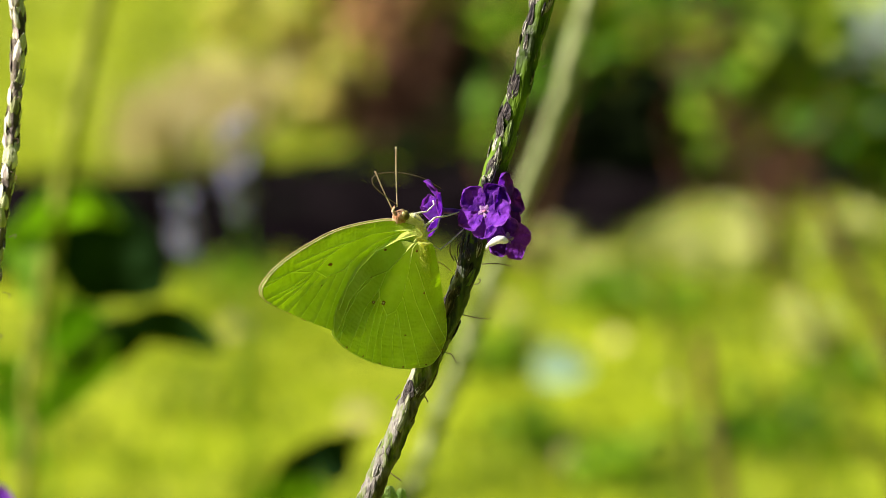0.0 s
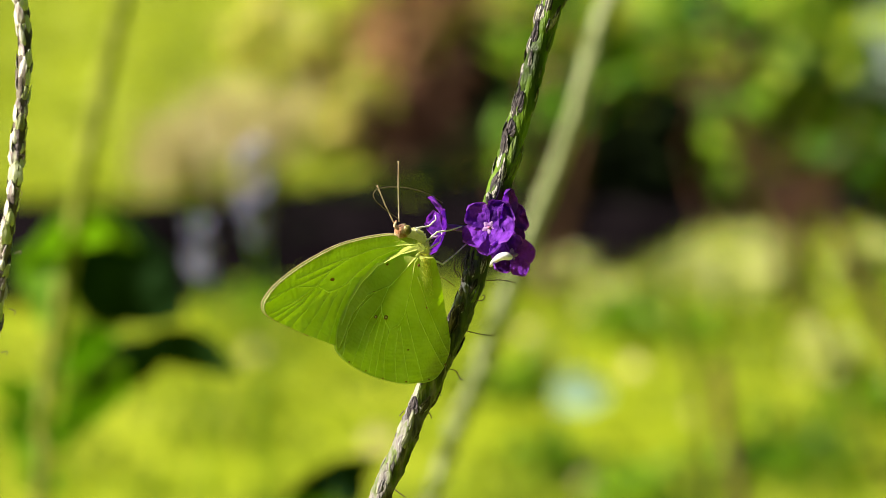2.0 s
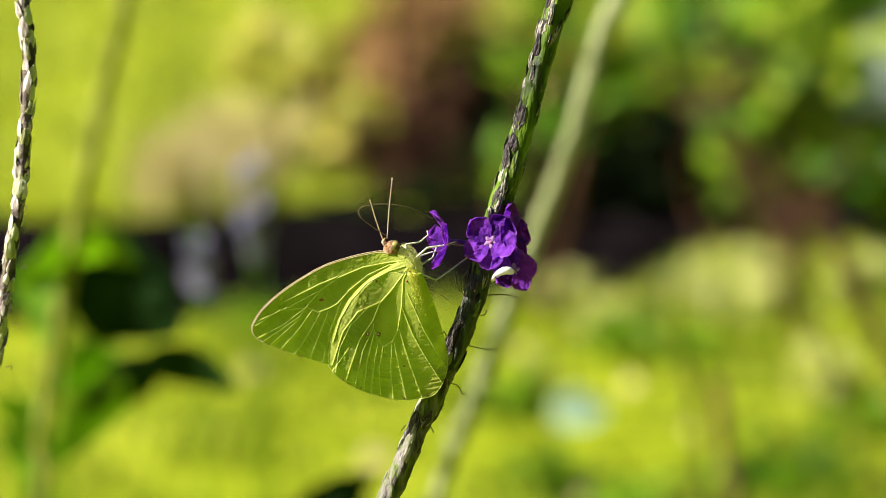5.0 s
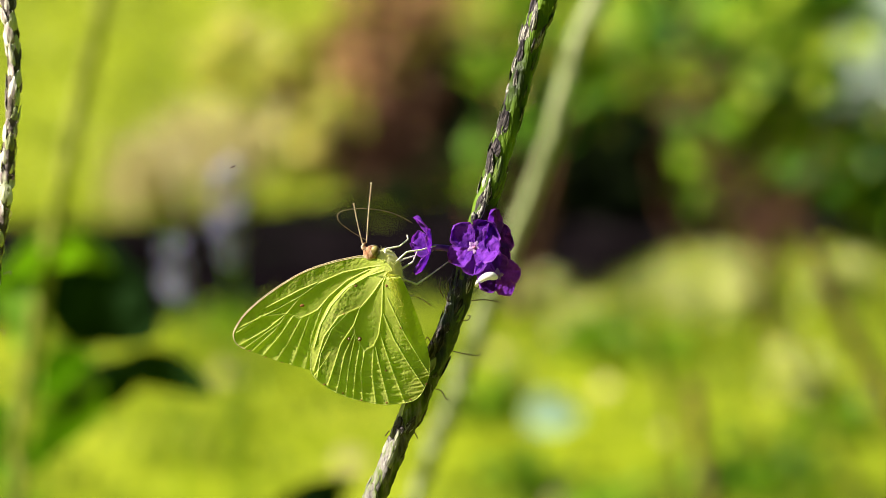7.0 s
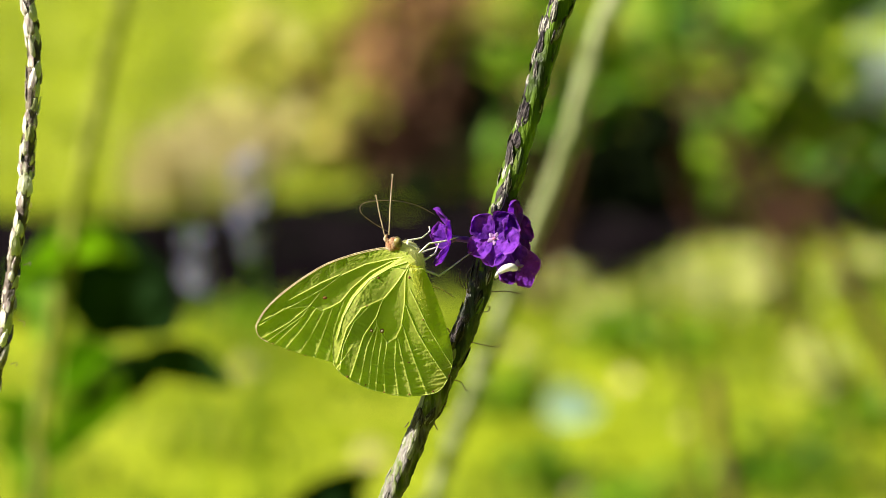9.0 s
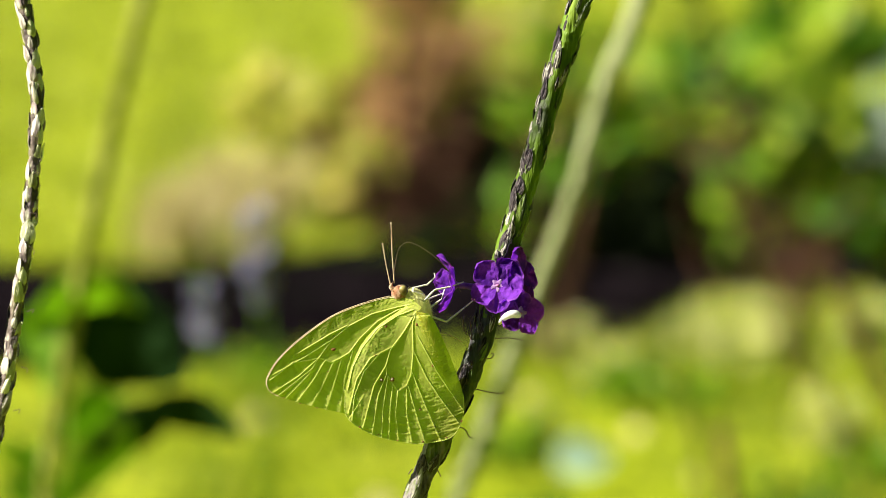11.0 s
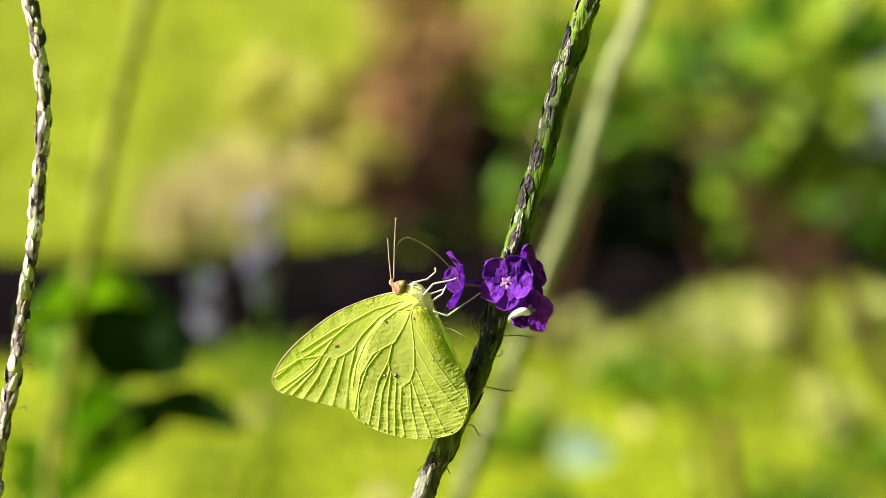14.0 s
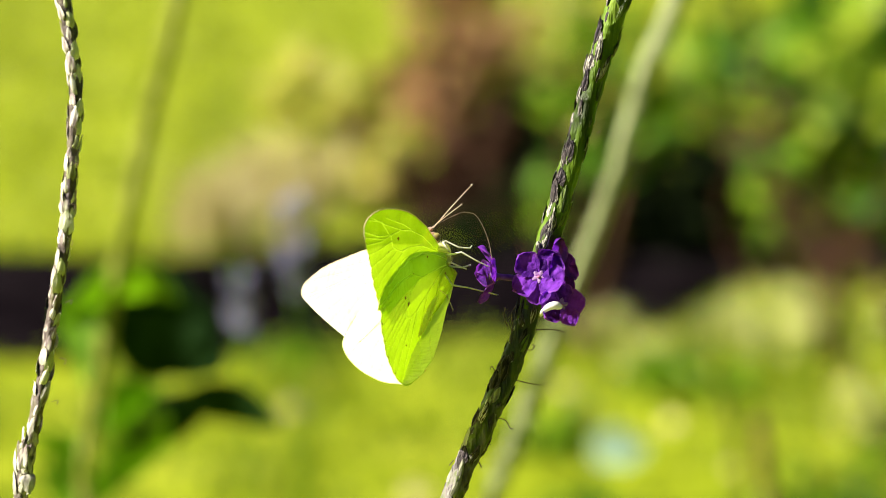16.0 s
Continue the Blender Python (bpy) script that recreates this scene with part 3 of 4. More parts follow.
def spike(name, label, points, radius, bract_range, dry, green, m, step=11.0, seed=3, stem_mat=None, sides=18, scale=1.0, length=34, low=None, taper=0.0, width=10):
    """A flower spike: a knobbly stem along points (stage space), with dry bracts in a spiral over the stretch of its length given in plan y."""
    inv = m.inverted() @ STAGE
    sp = thing(name, m, label, "flower spike", "porterweed spikes")
    line = smooth_line(points, 26)

    def rad(s, a):
        p = line[min(len(line) - 1, int(s * (len(line) - 1)))]
        return radius * UNIT * (1 - taper * (1 - s)) * (0.97 + 0.09 * math.sin(5 * a + p.z / UNIT / 60) + 0.20 * noise.noise(Vector((math.cos(a) * 2.2, math.sin(a) * 2.2, p.z / UNIT / 40))) + 0.13 * noise.noise(Vector((math.cos(a) * 4, math.sin(a) * 4, p.z / UNIT / 9))))

    me = mesh_of("stem", *tube_data([inv @ p for p in line], rad, sides), stem_mat or STEM)
    if low:
        me.materials.append(STEM_BARK)
        me.materials.append(STEM_SHADED)
        for poly in me.polygons:
            q = inv.inverted() @ poly.center
            y = 371 - q.z / UNIT + 60 * noise.noise(q / UNIT / 18)
            # Bark low down; between it and the green, the painted wing shadow.
            poly.material_index = 1 if y > 610 else 2 if y > 425 else 0
    part("stem", me, sp, None, "ribbed green and grey stem")
    rnd = random.Random(seed)
    meshes = []
    for i in range(24):
        me = bract_mesh(seed * 20 + i, length * scale * rnd.uniform(0.7, 1.0), width * scale * rnd.uniform(0.75, 1.2))
        me.materials[0] = dry if i < 8 else green if i < 16 else low or dry
        meshes.append(me)
    dist, angle, count = 0.0, rnd.uniform(0, 6), 0
    for a, b in zip(line, line[1:]):
        seg = (b - a).length / UNIT
        dist += seg
        while dist > step:
            dist -= step
            y = 371 - a.z / UNIT
            angle += 2.4 + rnd.uniform(-0.35, 0.35)
            if bract_range[0] < y < bract_range[1] and not (low and y > 620 and rnd.random() < 0.5) and not (low and math.cos(angle) > -0.1 and rnd.random() < 0.62):
                d = (b - a).normalized()
                out = Vector((math.cos(angle), math.sin(angle), 0))
                out = (out - d * out.dot(d)).normalized()
                rot = Matrix((out, d.cross(out), d)).transposed().to_4x4()
                rot.translation = a.lerp(b, rnd.random()) + out * radius * UNIT * (0.88 if low else 0.78)
                # Drier towards the left; extra dark bracts below y 440 paint the wing shadow.
                dry_or_shaded = y > 590 or (y > 440 and rnd.random() < 0.7) or rnd.random() < (0.92 if out.x < -0.3 else 0.6 if out.x < 0.1 else 0.3)
                k = rnd.uniform(0.65, 1.3)
                # Grey bracts low on the left only; dark ones paint the right side's shade.
                part("bract", meshes[count % 8 + (16 if low and y > 590 and out.x < 0.05 and rnd.random() < 0.75 else 0 if dry_or_shaded else 8)], sp, inv @ rot @ pose(0, 0, 0, rnd.uniform(-9, 9), rnd.uniform(-3, 4), rnd.uniform(-18, 18)) @ Matrix.Diagonal((k * rnd.uniform(0.7, 1.3), k * rnd.uniform(0.7, 1.2), k, 1)))
                count += 1
    return sp, inv


SWAY = {}


def ground_run(x, y, lean, dist=DIST):
    """Points that carry a stem on from (x, y) of the plan down to the lawn, stage space."""
    foot = STAGE.inverted() @ Vector(((x - 855) * UNIT + lean, 0.02, -0.01))
    start = loc(x, y)
    return [foot, foot.lerp(start, 0.4) + Vector((lean * -0.12, 0, 0)), foot.lerp(start, 0.8) + Vector((lean * -0.08, 0, 0))]


def main_spike():
    pts = ground_run(560, 1060, -0.12) + [loc(*p) for p in ((575, 1030), (611, 960), (652, 880), (690, 798), (729, 706), (772, 612), (812, 520), (840, 437), (868, 335), (893, 250), (922, 148), (947, 55), (975, -40), (1006, -130), (1040, -230), (1075, -340), (1105, -430))]
    m = Matrix.Translation(STAGE @ pts[0])
    sp, inv = spike("flower_spike", "green porterweed spike with grey dry bracts and violet flowers", pts, 19.5, (-440, 860), BRACT, BRACT_GREEN, m, 4.8, length=46, low=BRACT_GREY, width=15)
    flower(sp, inv, loc(858, 375, -0.0052), (-0.18, -1, 0.16), 49, loc(868, 374, 0.0), 60, 0.02, 2)
    flower(sp, inv, loc(897, 424, -0.0052), (0.16, -0.97, 0.12), 40, loc(888, 428, -0.004), 9, 0.06, 5, True)
    flower(sp, inv, loc(896, 366, -0.0014), (0.86, -0.46, 0.16), 54, loc(868, 366, 0.001), 18, 0.02, 8)
    flower(sp, inv, loc(783, 374, -0.0020), (-0.97, -0.14, 0.02), 52, loc(846, 384, 0.0), 90, 0.46, 11)
    part("calyx", tube("calyx", [inv @ loc(861, 442, -0.0036), inv @ loc(866, 435, -0.0060), inv @ loc(875, 428, -0.0082), inv @ loc(886, 425, -0.0088), inv @ loc(897, 428, -0.0078)], lambda s, a: (3.0 + 4.0 * min(1, s * 1.6) - 3.0 * max(0, s - 0.85) / 0.15) * UNIT, WHITE_TUBE, 14, 6), sp, None, "whitish flower tube")
    for x, y, w in ((857, 322, -2.2), (760 + 112, 316, -1.2)):
        part("bud", ball("bud", inv @ loc(x, y, w / 1000), (5 * UNIT, 5 * UNIT, 11 * UNIT), BRACT, 12, 10, 0.2), sp, None, "dark closed bud")
    hairs = [[(853, 468), (880, 467), (906, 472)], [(818, 557), (845, 563), (866, 565), (869, 560)], [(787, 624), (800, 628), (808, 642), (814, 642)], [(835, 503), (846, 503), (851, 496), (846, 494)],
             [(804, 462), (797, 446), (799, 428)], [(768, 668), (774, 671)], [(752, 700), (758, 712)], [(692, 837), (704, 846), (711, 851)], [(783, 545), (776, 533), (772, 538)], [(700, 708), (708, 698)], [(676, 790), (686, 800), (684, 812)],
             [(804, 452), (812, 470), (810, 440), (818, 425)], [(905, 255), (916, 251)], [(960, 120), (968, 116)]]
    for h in hairs:
        part("dry_style", tube("dry_style", [inv @ loc(x, y, -0.0016) for x, y in h], 1.0 * UNIT, HAIR, 5, 6), sp, None, "thin curled dark dry style")


def side_spike():
    raw = [(73, 0), (93, 112), (101, 197), (97, 281), (88, 393), (79, 477), (65, 562), (53, 646), (39, 730), (22, 815), (14, 876), (0, 960)]
    pts = ground_run(-62 - 40, 860, -0.05) + [loc(784 + (x - 846.5) * 1.0153, 441 + (y - 588) * 1.0153, 0.03) for x, y in raw[::-1]] + [loc(-32, -230, 0.03), loc(-75, -342, 0.03)]
    m = Matrix.Translation(STAGE @ pts[0])
    sp, inv = spike("flower_spike", "slender pale porterweed spike with whitish bracts, no flowers", pts, 11.0, (-340, 900), BRACT_PALE, BRACT_LIME, m, 7.5, 9, STEM_PALE, 16, 1.0, 40, width=18)
    for x, y, dx, dy in ((36, 170, 8, -6), (33, 240, 7, 2), (30, 300, 6, 8), (26, 420, 9, -5), (16, 520, 8, 4), (2, 600, 8, -3)):
        part("dry_style", tube("dry_style", [inv @ loc(x - 16, y, 0.028), inv @ loc(x + dx - 12, y + dy, 0.028), inv @ loc(x + dx - 14, y + dy + 8, 0.028)], 0.7 * UNIT, HAIR, 5, 6), sp)
    SWAY["side"] = (sp, m)


def far_spikes():
    for dist, raw, rad, smat, bmat in ((2.05, [(1182, -420), (1132, -250), (1082, -90), (1042, 0), (995, 165), (937, 325), (887, 450), (832, 600), (777, 740), (727, 880), (687, 1000)], 43, FAR_STEM, FAR_STEM),
                           (2.45, [(300, -460), (256, -300), (217, -140), (182, 0), (137, 200), (100, 400), (72, 560), (50, 720), (40, 900)], 37, OLIVE_STEM, OLIVE_STEM)):
        w = dist - DIST
        top = [STAGE.inverted() @ afar(x, y, dist) for x, y in raw]
        low = STAGE @ top[-1]
        foot = STAGE.inverted() @ Vector((low.x - 0.08, low.y + 0.03, -0.01))
        pts = [foot, foot.lerp(top[-1], 0.5) + Vector((-0.01, 0, 0))] + top[::-1]
        m = Matrix.Translation(STAGE @ foot)
        spike("flower_spike", "tall faded porterweed spike standing behind the others", pts, rad, (-500, 1600), bmat, bmat, m, 10.0, int(dist * 100), smat, 14, 1.7, 40, taper=0.85 if smat == FAR_STEM else 0.2)


# ---- ground and garden
def blade_data(spots, rnd, low, high, wide, lean=0.5, tall=None):
    verts, faces = [], []
    for p in spots:
        h, a = rnd.uniform(low, high) * (tall(p) if tall else 1), rnd.uniform(0, math.tau)
        d = Vector((math.cos(a), math.sin(a), 0))
        s = Vector((-d.y, d.x, 0)) * wide * rnd.uniform(0.7, 1.3)
        b = rnd.uniform(0.1, lean) * h
        k = len(verts)
        verts += [p - s, p + s, p + s * 0.7 + d * b * 0.35 + Vector((0, 0, h * 0.6)), p - s * 0.7 + d * b * 0.35 + Vector((0, 0, h * 0.6)), p + d * b + Vector((0, 0, h))]
        faces += [(k, k + 1, k + 2, k + 3), (k + 3, k + 2, k + 4)]
    return verts, faces


def bed_edge(x, far):
    """The line between lawn and mulch bed across the view, y at a given x."""
    right = 1 / (1 + math.exp(-(x - 0.34) / 0.06))
    near = 6.12 + 0.10 * math.sin(4 * x + 1) + 0.85 * right
    return max(near + 0.3, 7.2 + 0.1 * math.sin(3 * x)) if far else near


def ground():
    n = 60
    lim = [-300, -60, -15] + [-6 + 12 * i / n for i in range(n + 1)] + [15, 60, 300]
    ys = [-300, -60, -15] + [-3 + 17 * i / n for i in range(n + 1)] + [20, 60, 300]
    verts = [(x, y, 0.012 * noise.noise(Vector((x * 1.5, y * 1.5, 0))) if abs(x) < 10 and abs(y) < 16 else 0) for y in ys for x in lim]
    w = len(lim)
    faces = [(j * w + i, j * w + i + 1, (j + 1) * w + i + 1, (j + 1) * w + i) for j in range(len(ys) - 1) for i in range(w - 1)]
    tagged(new("ground", mesh_of("ground", verts, faces, LAWN)), "sunlit yellow-green lawn", "lawn", "", "structure")
    # mulch bed, a little proud of the lawn, near-black in place of shade
    verts, faces, m, q = [], [], 60, 10
    for i in range(m + 1):
        x = -2.4 + 4.8 * i / m
        for k in range(q + 1):
            s = k / q
            y = bed_edge(x, False) * (1 - s) + bed_edge(x, True) * s
            verts.append((x, y, 0.045 * math.sin(math.pi * s) ** 0.5 + 0.03 * noise.noise(Vector((x * 7, y * 7, 2))) * math.sin(math.pi * s) - 0.012 + 0.016))
    for i in range(m):
        for k in range(q):
            a = i * (q + 1) + k
            faces.append((a, a + q + 1, a + q + 2, a + 1))
    tagged(new("planting_bed", mesh_of("planting_bed", verts, faces, MULCH)), "mulch bed across the lawn, coloured near-black for shade", "garden bed", "", "structure")
    rnd = random.Random(12)
    spots, bare = [], on_ground(998, 722)
    bare.z = 0
    while len(spots) < 36000:
        y = rnd.uniform(4.0, 15.5)
        x = rnd.uniform(-1, 1) * (0.25 + (y + 1) * 0.125)
        if bed_edge(x, False) - 0.02 < y < bed_edge(x, True) + 0.02:
            continue
        if (Vector((x, y, 0)) - bare).length < 0.2:
            continue
        f = noise.noise(Vector((x * 9, y * 3.5, 5)))
        if f > -0.25 + rnd.uniform(-0.3, 0.3):
            spots.append(Vector((x, y, 0.0)))
    tall = lambda p: max(0.45, 0.95 + 0.9 * noise.noise(Vector((p.x * 9, p.y * 3.5, 5))))
    for mat, label, some in ((GRASS, "short sunlit lawn grass blades", [p for p in spots if p.y < 7.3]), (GRASS_FAR, "lawn grass behind the planting bed, coloured paler for grazing light", [p for p in spots if p.y >= 7.3])):
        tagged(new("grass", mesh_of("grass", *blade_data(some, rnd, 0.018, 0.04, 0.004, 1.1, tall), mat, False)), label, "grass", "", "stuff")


def shade_hedges():
    """Tall unseen hedges, added to block skylight behind the camera and opposite the sun."""
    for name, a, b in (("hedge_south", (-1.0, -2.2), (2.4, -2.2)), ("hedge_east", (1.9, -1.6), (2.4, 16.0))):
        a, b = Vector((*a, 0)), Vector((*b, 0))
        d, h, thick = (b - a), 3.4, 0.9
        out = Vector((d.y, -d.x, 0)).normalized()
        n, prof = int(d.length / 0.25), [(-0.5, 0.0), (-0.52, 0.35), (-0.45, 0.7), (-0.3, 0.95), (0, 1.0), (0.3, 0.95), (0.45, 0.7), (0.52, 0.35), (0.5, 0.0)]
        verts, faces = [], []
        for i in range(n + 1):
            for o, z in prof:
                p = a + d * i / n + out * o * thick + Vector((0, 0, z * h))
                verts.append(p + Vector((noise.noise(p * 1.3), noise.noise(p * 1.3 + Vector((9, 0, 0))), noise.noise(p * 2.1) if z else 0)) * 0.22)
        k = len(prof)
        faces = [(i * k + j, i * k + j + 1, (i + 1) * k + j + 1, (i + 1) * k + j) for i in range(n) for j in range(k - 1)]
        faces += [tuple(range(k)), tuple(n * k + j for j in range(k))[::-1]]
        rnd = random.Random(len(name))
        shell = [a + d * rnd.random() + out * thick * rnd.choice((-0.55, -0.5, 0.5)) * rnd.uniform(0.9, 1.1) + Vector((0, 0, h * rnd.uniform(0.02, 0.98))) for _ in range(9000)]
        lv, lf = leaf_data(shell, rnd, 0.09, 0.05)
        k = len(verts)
        tagged(new(name, mesh_of(name, verts + lv, faces + [tuple(i + k for i in f) for f in lf], SHADE_HEDGE, False)), "tall unseen dark green hedge added to block skylight", "hedge", "", "structure")


def leaf_data(spots, rnd, long, wide, droop=0.3, up=0.4, face=0.0):
    """Pointed, folded leaves at spots, turned at random."""
    verts, faces = [], []
    for p in spots:
        d = Vector((rnd.gauss(0, 1), rnd.gauss(0, 1), rnd.gauss(up - droop, 0.6))).normalized()
        s = d.cross(Vector((rnd.gauss(0, .4), rnd.gauss(0, .4), 1))).normalized()
        if face:
            n = ((SUN + Vector((0, -0.7, 0))) * face + Vector((rnd.gauss(0, .5), rnd.gauss(0, .5), rnd.gauss(0, .5)))).normalized()
            d = (d - n * d.dot(n)).normalized()
            s = n.cross(d)
        n = s.cross(d)
        ln, wd = long * rnd.uniform(0.65, 1.25), wide * rnd.uniform(0.65, 1.25)
        k = len(verts)
        verts += [p, p + d * ln * 0.4 + s * wd / 2 + n * wd * 0.15, p + d * ln * 0.45 - n * wd * 0.05, p + d * ln * 0.4 - s * wd / 2 + n * wd * 0.15, p + d * ln - n * ln * 0.12]
        faces += [(k, k + 1, k + 2), (k, k + 2, k + 3), (k + 2, k + 1, k + 4), (k + 3, k + 2, k + 4)]
    return verts, faces


def shrub(name, label, foot, blobs, mat, count, long, wide, branch=0.012, seed=1, bark=None, category="shrub", face=0.0):
    """Branches from the foot to each blob (centre, radii), leaves about each branch's end, thinner towards the outside."""
    rnd = random.Random(seed)
    foot = Vector(foot)
    sh = thing(name, Matrix.Translation(foot), label, category)
    total = sum(r[0] * r[2] for _, r in blobs)
    spots = []
    for c, r in blobs:
        c = Vector(c) - foot
        mid = c * 0.5 + Vector((rnd.uniform(-.05, .05), rnd.uniform(-.05, .05), 0.04))
        vs, fs = tube_data(smooth_line([Vector((rnd.uniform(-.02, .02), rnd.uniform(-.02, .02), -0.02)), mid, c, c + Vector((rnd.uniform(-.5, .5) * r[0], 0, r[2] * 0.7))], 5), lambda s, a: branch * (1 - 0.75 * s), 7)
        part("branch", mesh_of("branch", vs, fs, bark or BARK), sh)
        for _ in range(int(count * r[0] * r[2] / total)):
            d = Vector((rnd.gauss(0, 1), rnd.gauss(0, 1), rnd.gauss(0, 1))).normalized() * rnd.random() ** 0.45
            p = c + Vector((d.x * r[0], d.y * r[1], d.z * r[2]))
            if (p + foot).z > 0.03:
                spots.append(p)
    tagged(part("crown", mesh_of("crown", *leaf_data(spots, rnd, long, wide, face=face), mat, False), sh), kind="stuff")
    return sh


def blob(x, y, dist, rx, ry):
    """A clump of leaves seen through (x, y) of the plan at dist metres, with radii in plan units at that distance."""
    k = UNIT * dist / DIST
    return (afar(x, y, dist), (rx * k, (rx + ry) * 0.5 * k, ry * k))


def foot_under(x, dist):
    p = afar(x, 441, dist)
    return Vector((p.x, p.y, 0.02))


def broad_leaf(parent, inv, root, tip, width, sag, mat, seed, tilt=1.0):
    """A broad pointed leaf from root to tip (world), sagging, with a folded midrib and scalloped edge."""
    root, tip = Vector(root), Vector(tip)
    d = tip - root
    s = d.cross(Vector((0, math.sin(tilt), math.cos(tilt)))).normalized()
    up = s.cross(d).normalized()
    verts, faces, nu, nv = [], [], 16, 8
    for i in range(nu + 1):
        u = i / nu
        half = width / 2 * math.sin(math.pi * u ** 0.8) ** 0.8 + 0.0006
        for k in range(nv + 1):
            v = 2 * k / nv - 1
            verts.append(inv @ (root + d * u + s * v * half * (1 + 0.05 * math.sin(u * 40)) + up * (sag * math.sin(math.pi * u) * d.length + 0.22 * half * abs(v) + 0.05 * half * math.sin(u * 25 + abs(v) * 3))))
    for i in range(nu):
        for k in range(nv):
            a = i * (nv + 1) + k
            faces.append((a, a + nv + 1, a + nv + 2, a + 1))
    part("leaf", mesh_of("leaf", verts, faces, mat), parent)


def leafy_plant(label, foot, stem, leaves):
    """stem: world points from the foot up; leaves: root, tip, width in m, sag, material."""
    foot = Vector(foot)
    pl = thing("leafy_plant", Matrix.Translation(foot), label, "plant", "broad-leaved plants")
    inv = pl.matrix_basis.inverted()
    part("stalk", tube("stalk", [inv @ Vector(p) for p in [foot] + stem], lambda s, a: 0.0010 - 0.0004 * s, BROAD_LEAF, 8, 8), pl, None, "green stalk")
    for i, (root, tip, width, sag, mat, tilt) in enumerate(leaves):
        broad_leaf(pl, inv, root, tip, width, sag, mat, i, tilt)


def garden():
    # broad-leaved plant behind the slender spike
    D = 2.5
    a = lambda x, y, d=D: afar(x, y, d)
    # The dark leaves carry their shade in the base colour.
    leafy_plant("broad-leaved green plant, its drooping leaves coloured dark for shade", foot_under(110, D), [a(95, 800), a(78, 620), a(72, 500), a(105, 415)],
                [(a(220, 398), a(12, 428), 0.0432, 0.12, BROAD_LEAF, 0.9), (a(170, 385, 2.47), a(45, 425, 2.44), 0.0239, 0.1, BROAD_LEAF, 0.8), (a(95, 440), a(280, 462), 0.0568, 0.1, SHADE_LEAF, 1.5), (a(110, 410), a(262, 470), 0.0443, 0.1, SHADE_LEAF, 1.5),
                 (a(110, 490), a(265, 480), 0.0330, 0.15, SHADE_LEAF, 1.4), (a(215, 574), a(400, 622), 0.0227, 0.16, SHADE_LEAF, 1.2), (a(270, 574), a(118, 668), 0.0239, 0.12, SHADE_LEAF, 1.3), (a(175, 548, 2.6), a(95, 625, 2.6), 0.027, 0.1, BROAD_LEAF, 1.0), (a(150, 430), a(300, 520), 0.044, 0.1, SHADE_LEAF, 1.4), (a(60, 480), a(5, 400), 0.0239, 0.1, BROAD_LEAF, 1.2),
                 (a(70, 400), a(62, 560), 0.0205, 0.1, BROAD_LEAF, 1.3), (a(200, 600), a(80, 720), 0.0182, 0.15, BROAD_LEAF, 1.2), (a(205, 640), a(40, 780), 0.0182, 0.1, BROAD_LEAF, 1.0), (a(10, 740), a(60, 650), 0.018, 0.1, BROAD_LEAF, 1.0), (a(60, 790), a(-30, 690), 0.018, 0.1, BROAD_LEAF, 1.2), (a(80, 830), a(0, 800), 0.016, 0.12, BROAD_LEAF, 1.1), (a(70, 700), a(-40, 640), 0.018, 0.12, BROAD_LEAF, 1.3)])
    leafy_plant("low plant below the flower spike, leaves coloured dark for shade", foot_under(560, D), [a(560, 1000), a(570, 880)],
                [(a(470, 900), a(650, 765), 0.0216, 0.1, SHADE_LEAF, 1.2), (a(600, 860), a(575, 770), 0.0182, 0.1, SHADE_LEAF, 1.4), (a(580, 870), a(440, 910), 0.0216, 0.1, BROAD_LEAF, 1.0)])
    # thin dry stalks nearer than the bed
    for pts, dist in (([(1440, 330), (1500, 460), (1590, 640), (1700, 900)], 3.2), ([(1245, 600), (1260, 740), (1290, 900)], 3.4), ([(1160, 500), (1200, 640), (1230, 900)], 3.6), ([(1370, 380), (1440, 560), (1540, 800), (1590, 900)], 3.6)):
        top = [afar(x, y, dist) for x, y in pts]
        foot = Vector((top[-1].x + 0.04, top[-1].y, 0.0))
        st = thing("dry_stalk", Matrix.Translation(foot), "thin dry brown plant stalk standing in the lawn", "plant stalk", "dry stalks")
        part("stem", tube("stem", [p - foot for p in top] + [(0, 0, 0)], 0.0042, OLIVE_STEM if dist > 3.5 else BARK, 6, 6), st)
    # low dark weeds in the lawn
    for k, (x, y, wd) in enumerate(((1090, 545, 70), (880, 660, 50), (1330, 800, 110), (1490, 700, 60), (420, 520, 50), (1180, 560, 40), (950, 800, 70), (1090, 850, 60))):
        p = on_ground(x, y)
        kk = UNIT * (p - EYE).length / DIST
        rnd = random.Random(40 + k)
        spots = [Vector((rnd.gauss(0, wd * kk * 0.5), rnd.gauss(0, wd * kk * 0.8), rnd.uniform(0.01, 0.03))) for _ in range(int(wd * 1.1))]
        wdob = tagged(new("weed_patch", mesh_of("weed_patch", *leaf_data(spots, rnd, 0.05, 0.028), FOLIAGE, False)), "low green weeds growing in the lawn", "weeds", "lawn weeds", "stuff")
        wdob.matrix_basis = Matrix.Translation(p)
    for k, (x, y, wd) in enumerate(((1290, 425, 75), (1180, 470, 60), (1330, 470, 50), (960, 470, 60), (1030, 520, 40), (1420, 620, 60), (1500, 440, 60), (1280, 345, 40))):
        p = on_ground(x, y)
        kk = UNIT * (p - EYE).length / DIST
        rnd = random.Random(70 + k)
        spots = [Vector((rnd.gauss(0, wd * kk * 0.4), rnd.gauss(0, wd * kk * 0.6), 0)) for _ in range(int(wd * 3.2))]
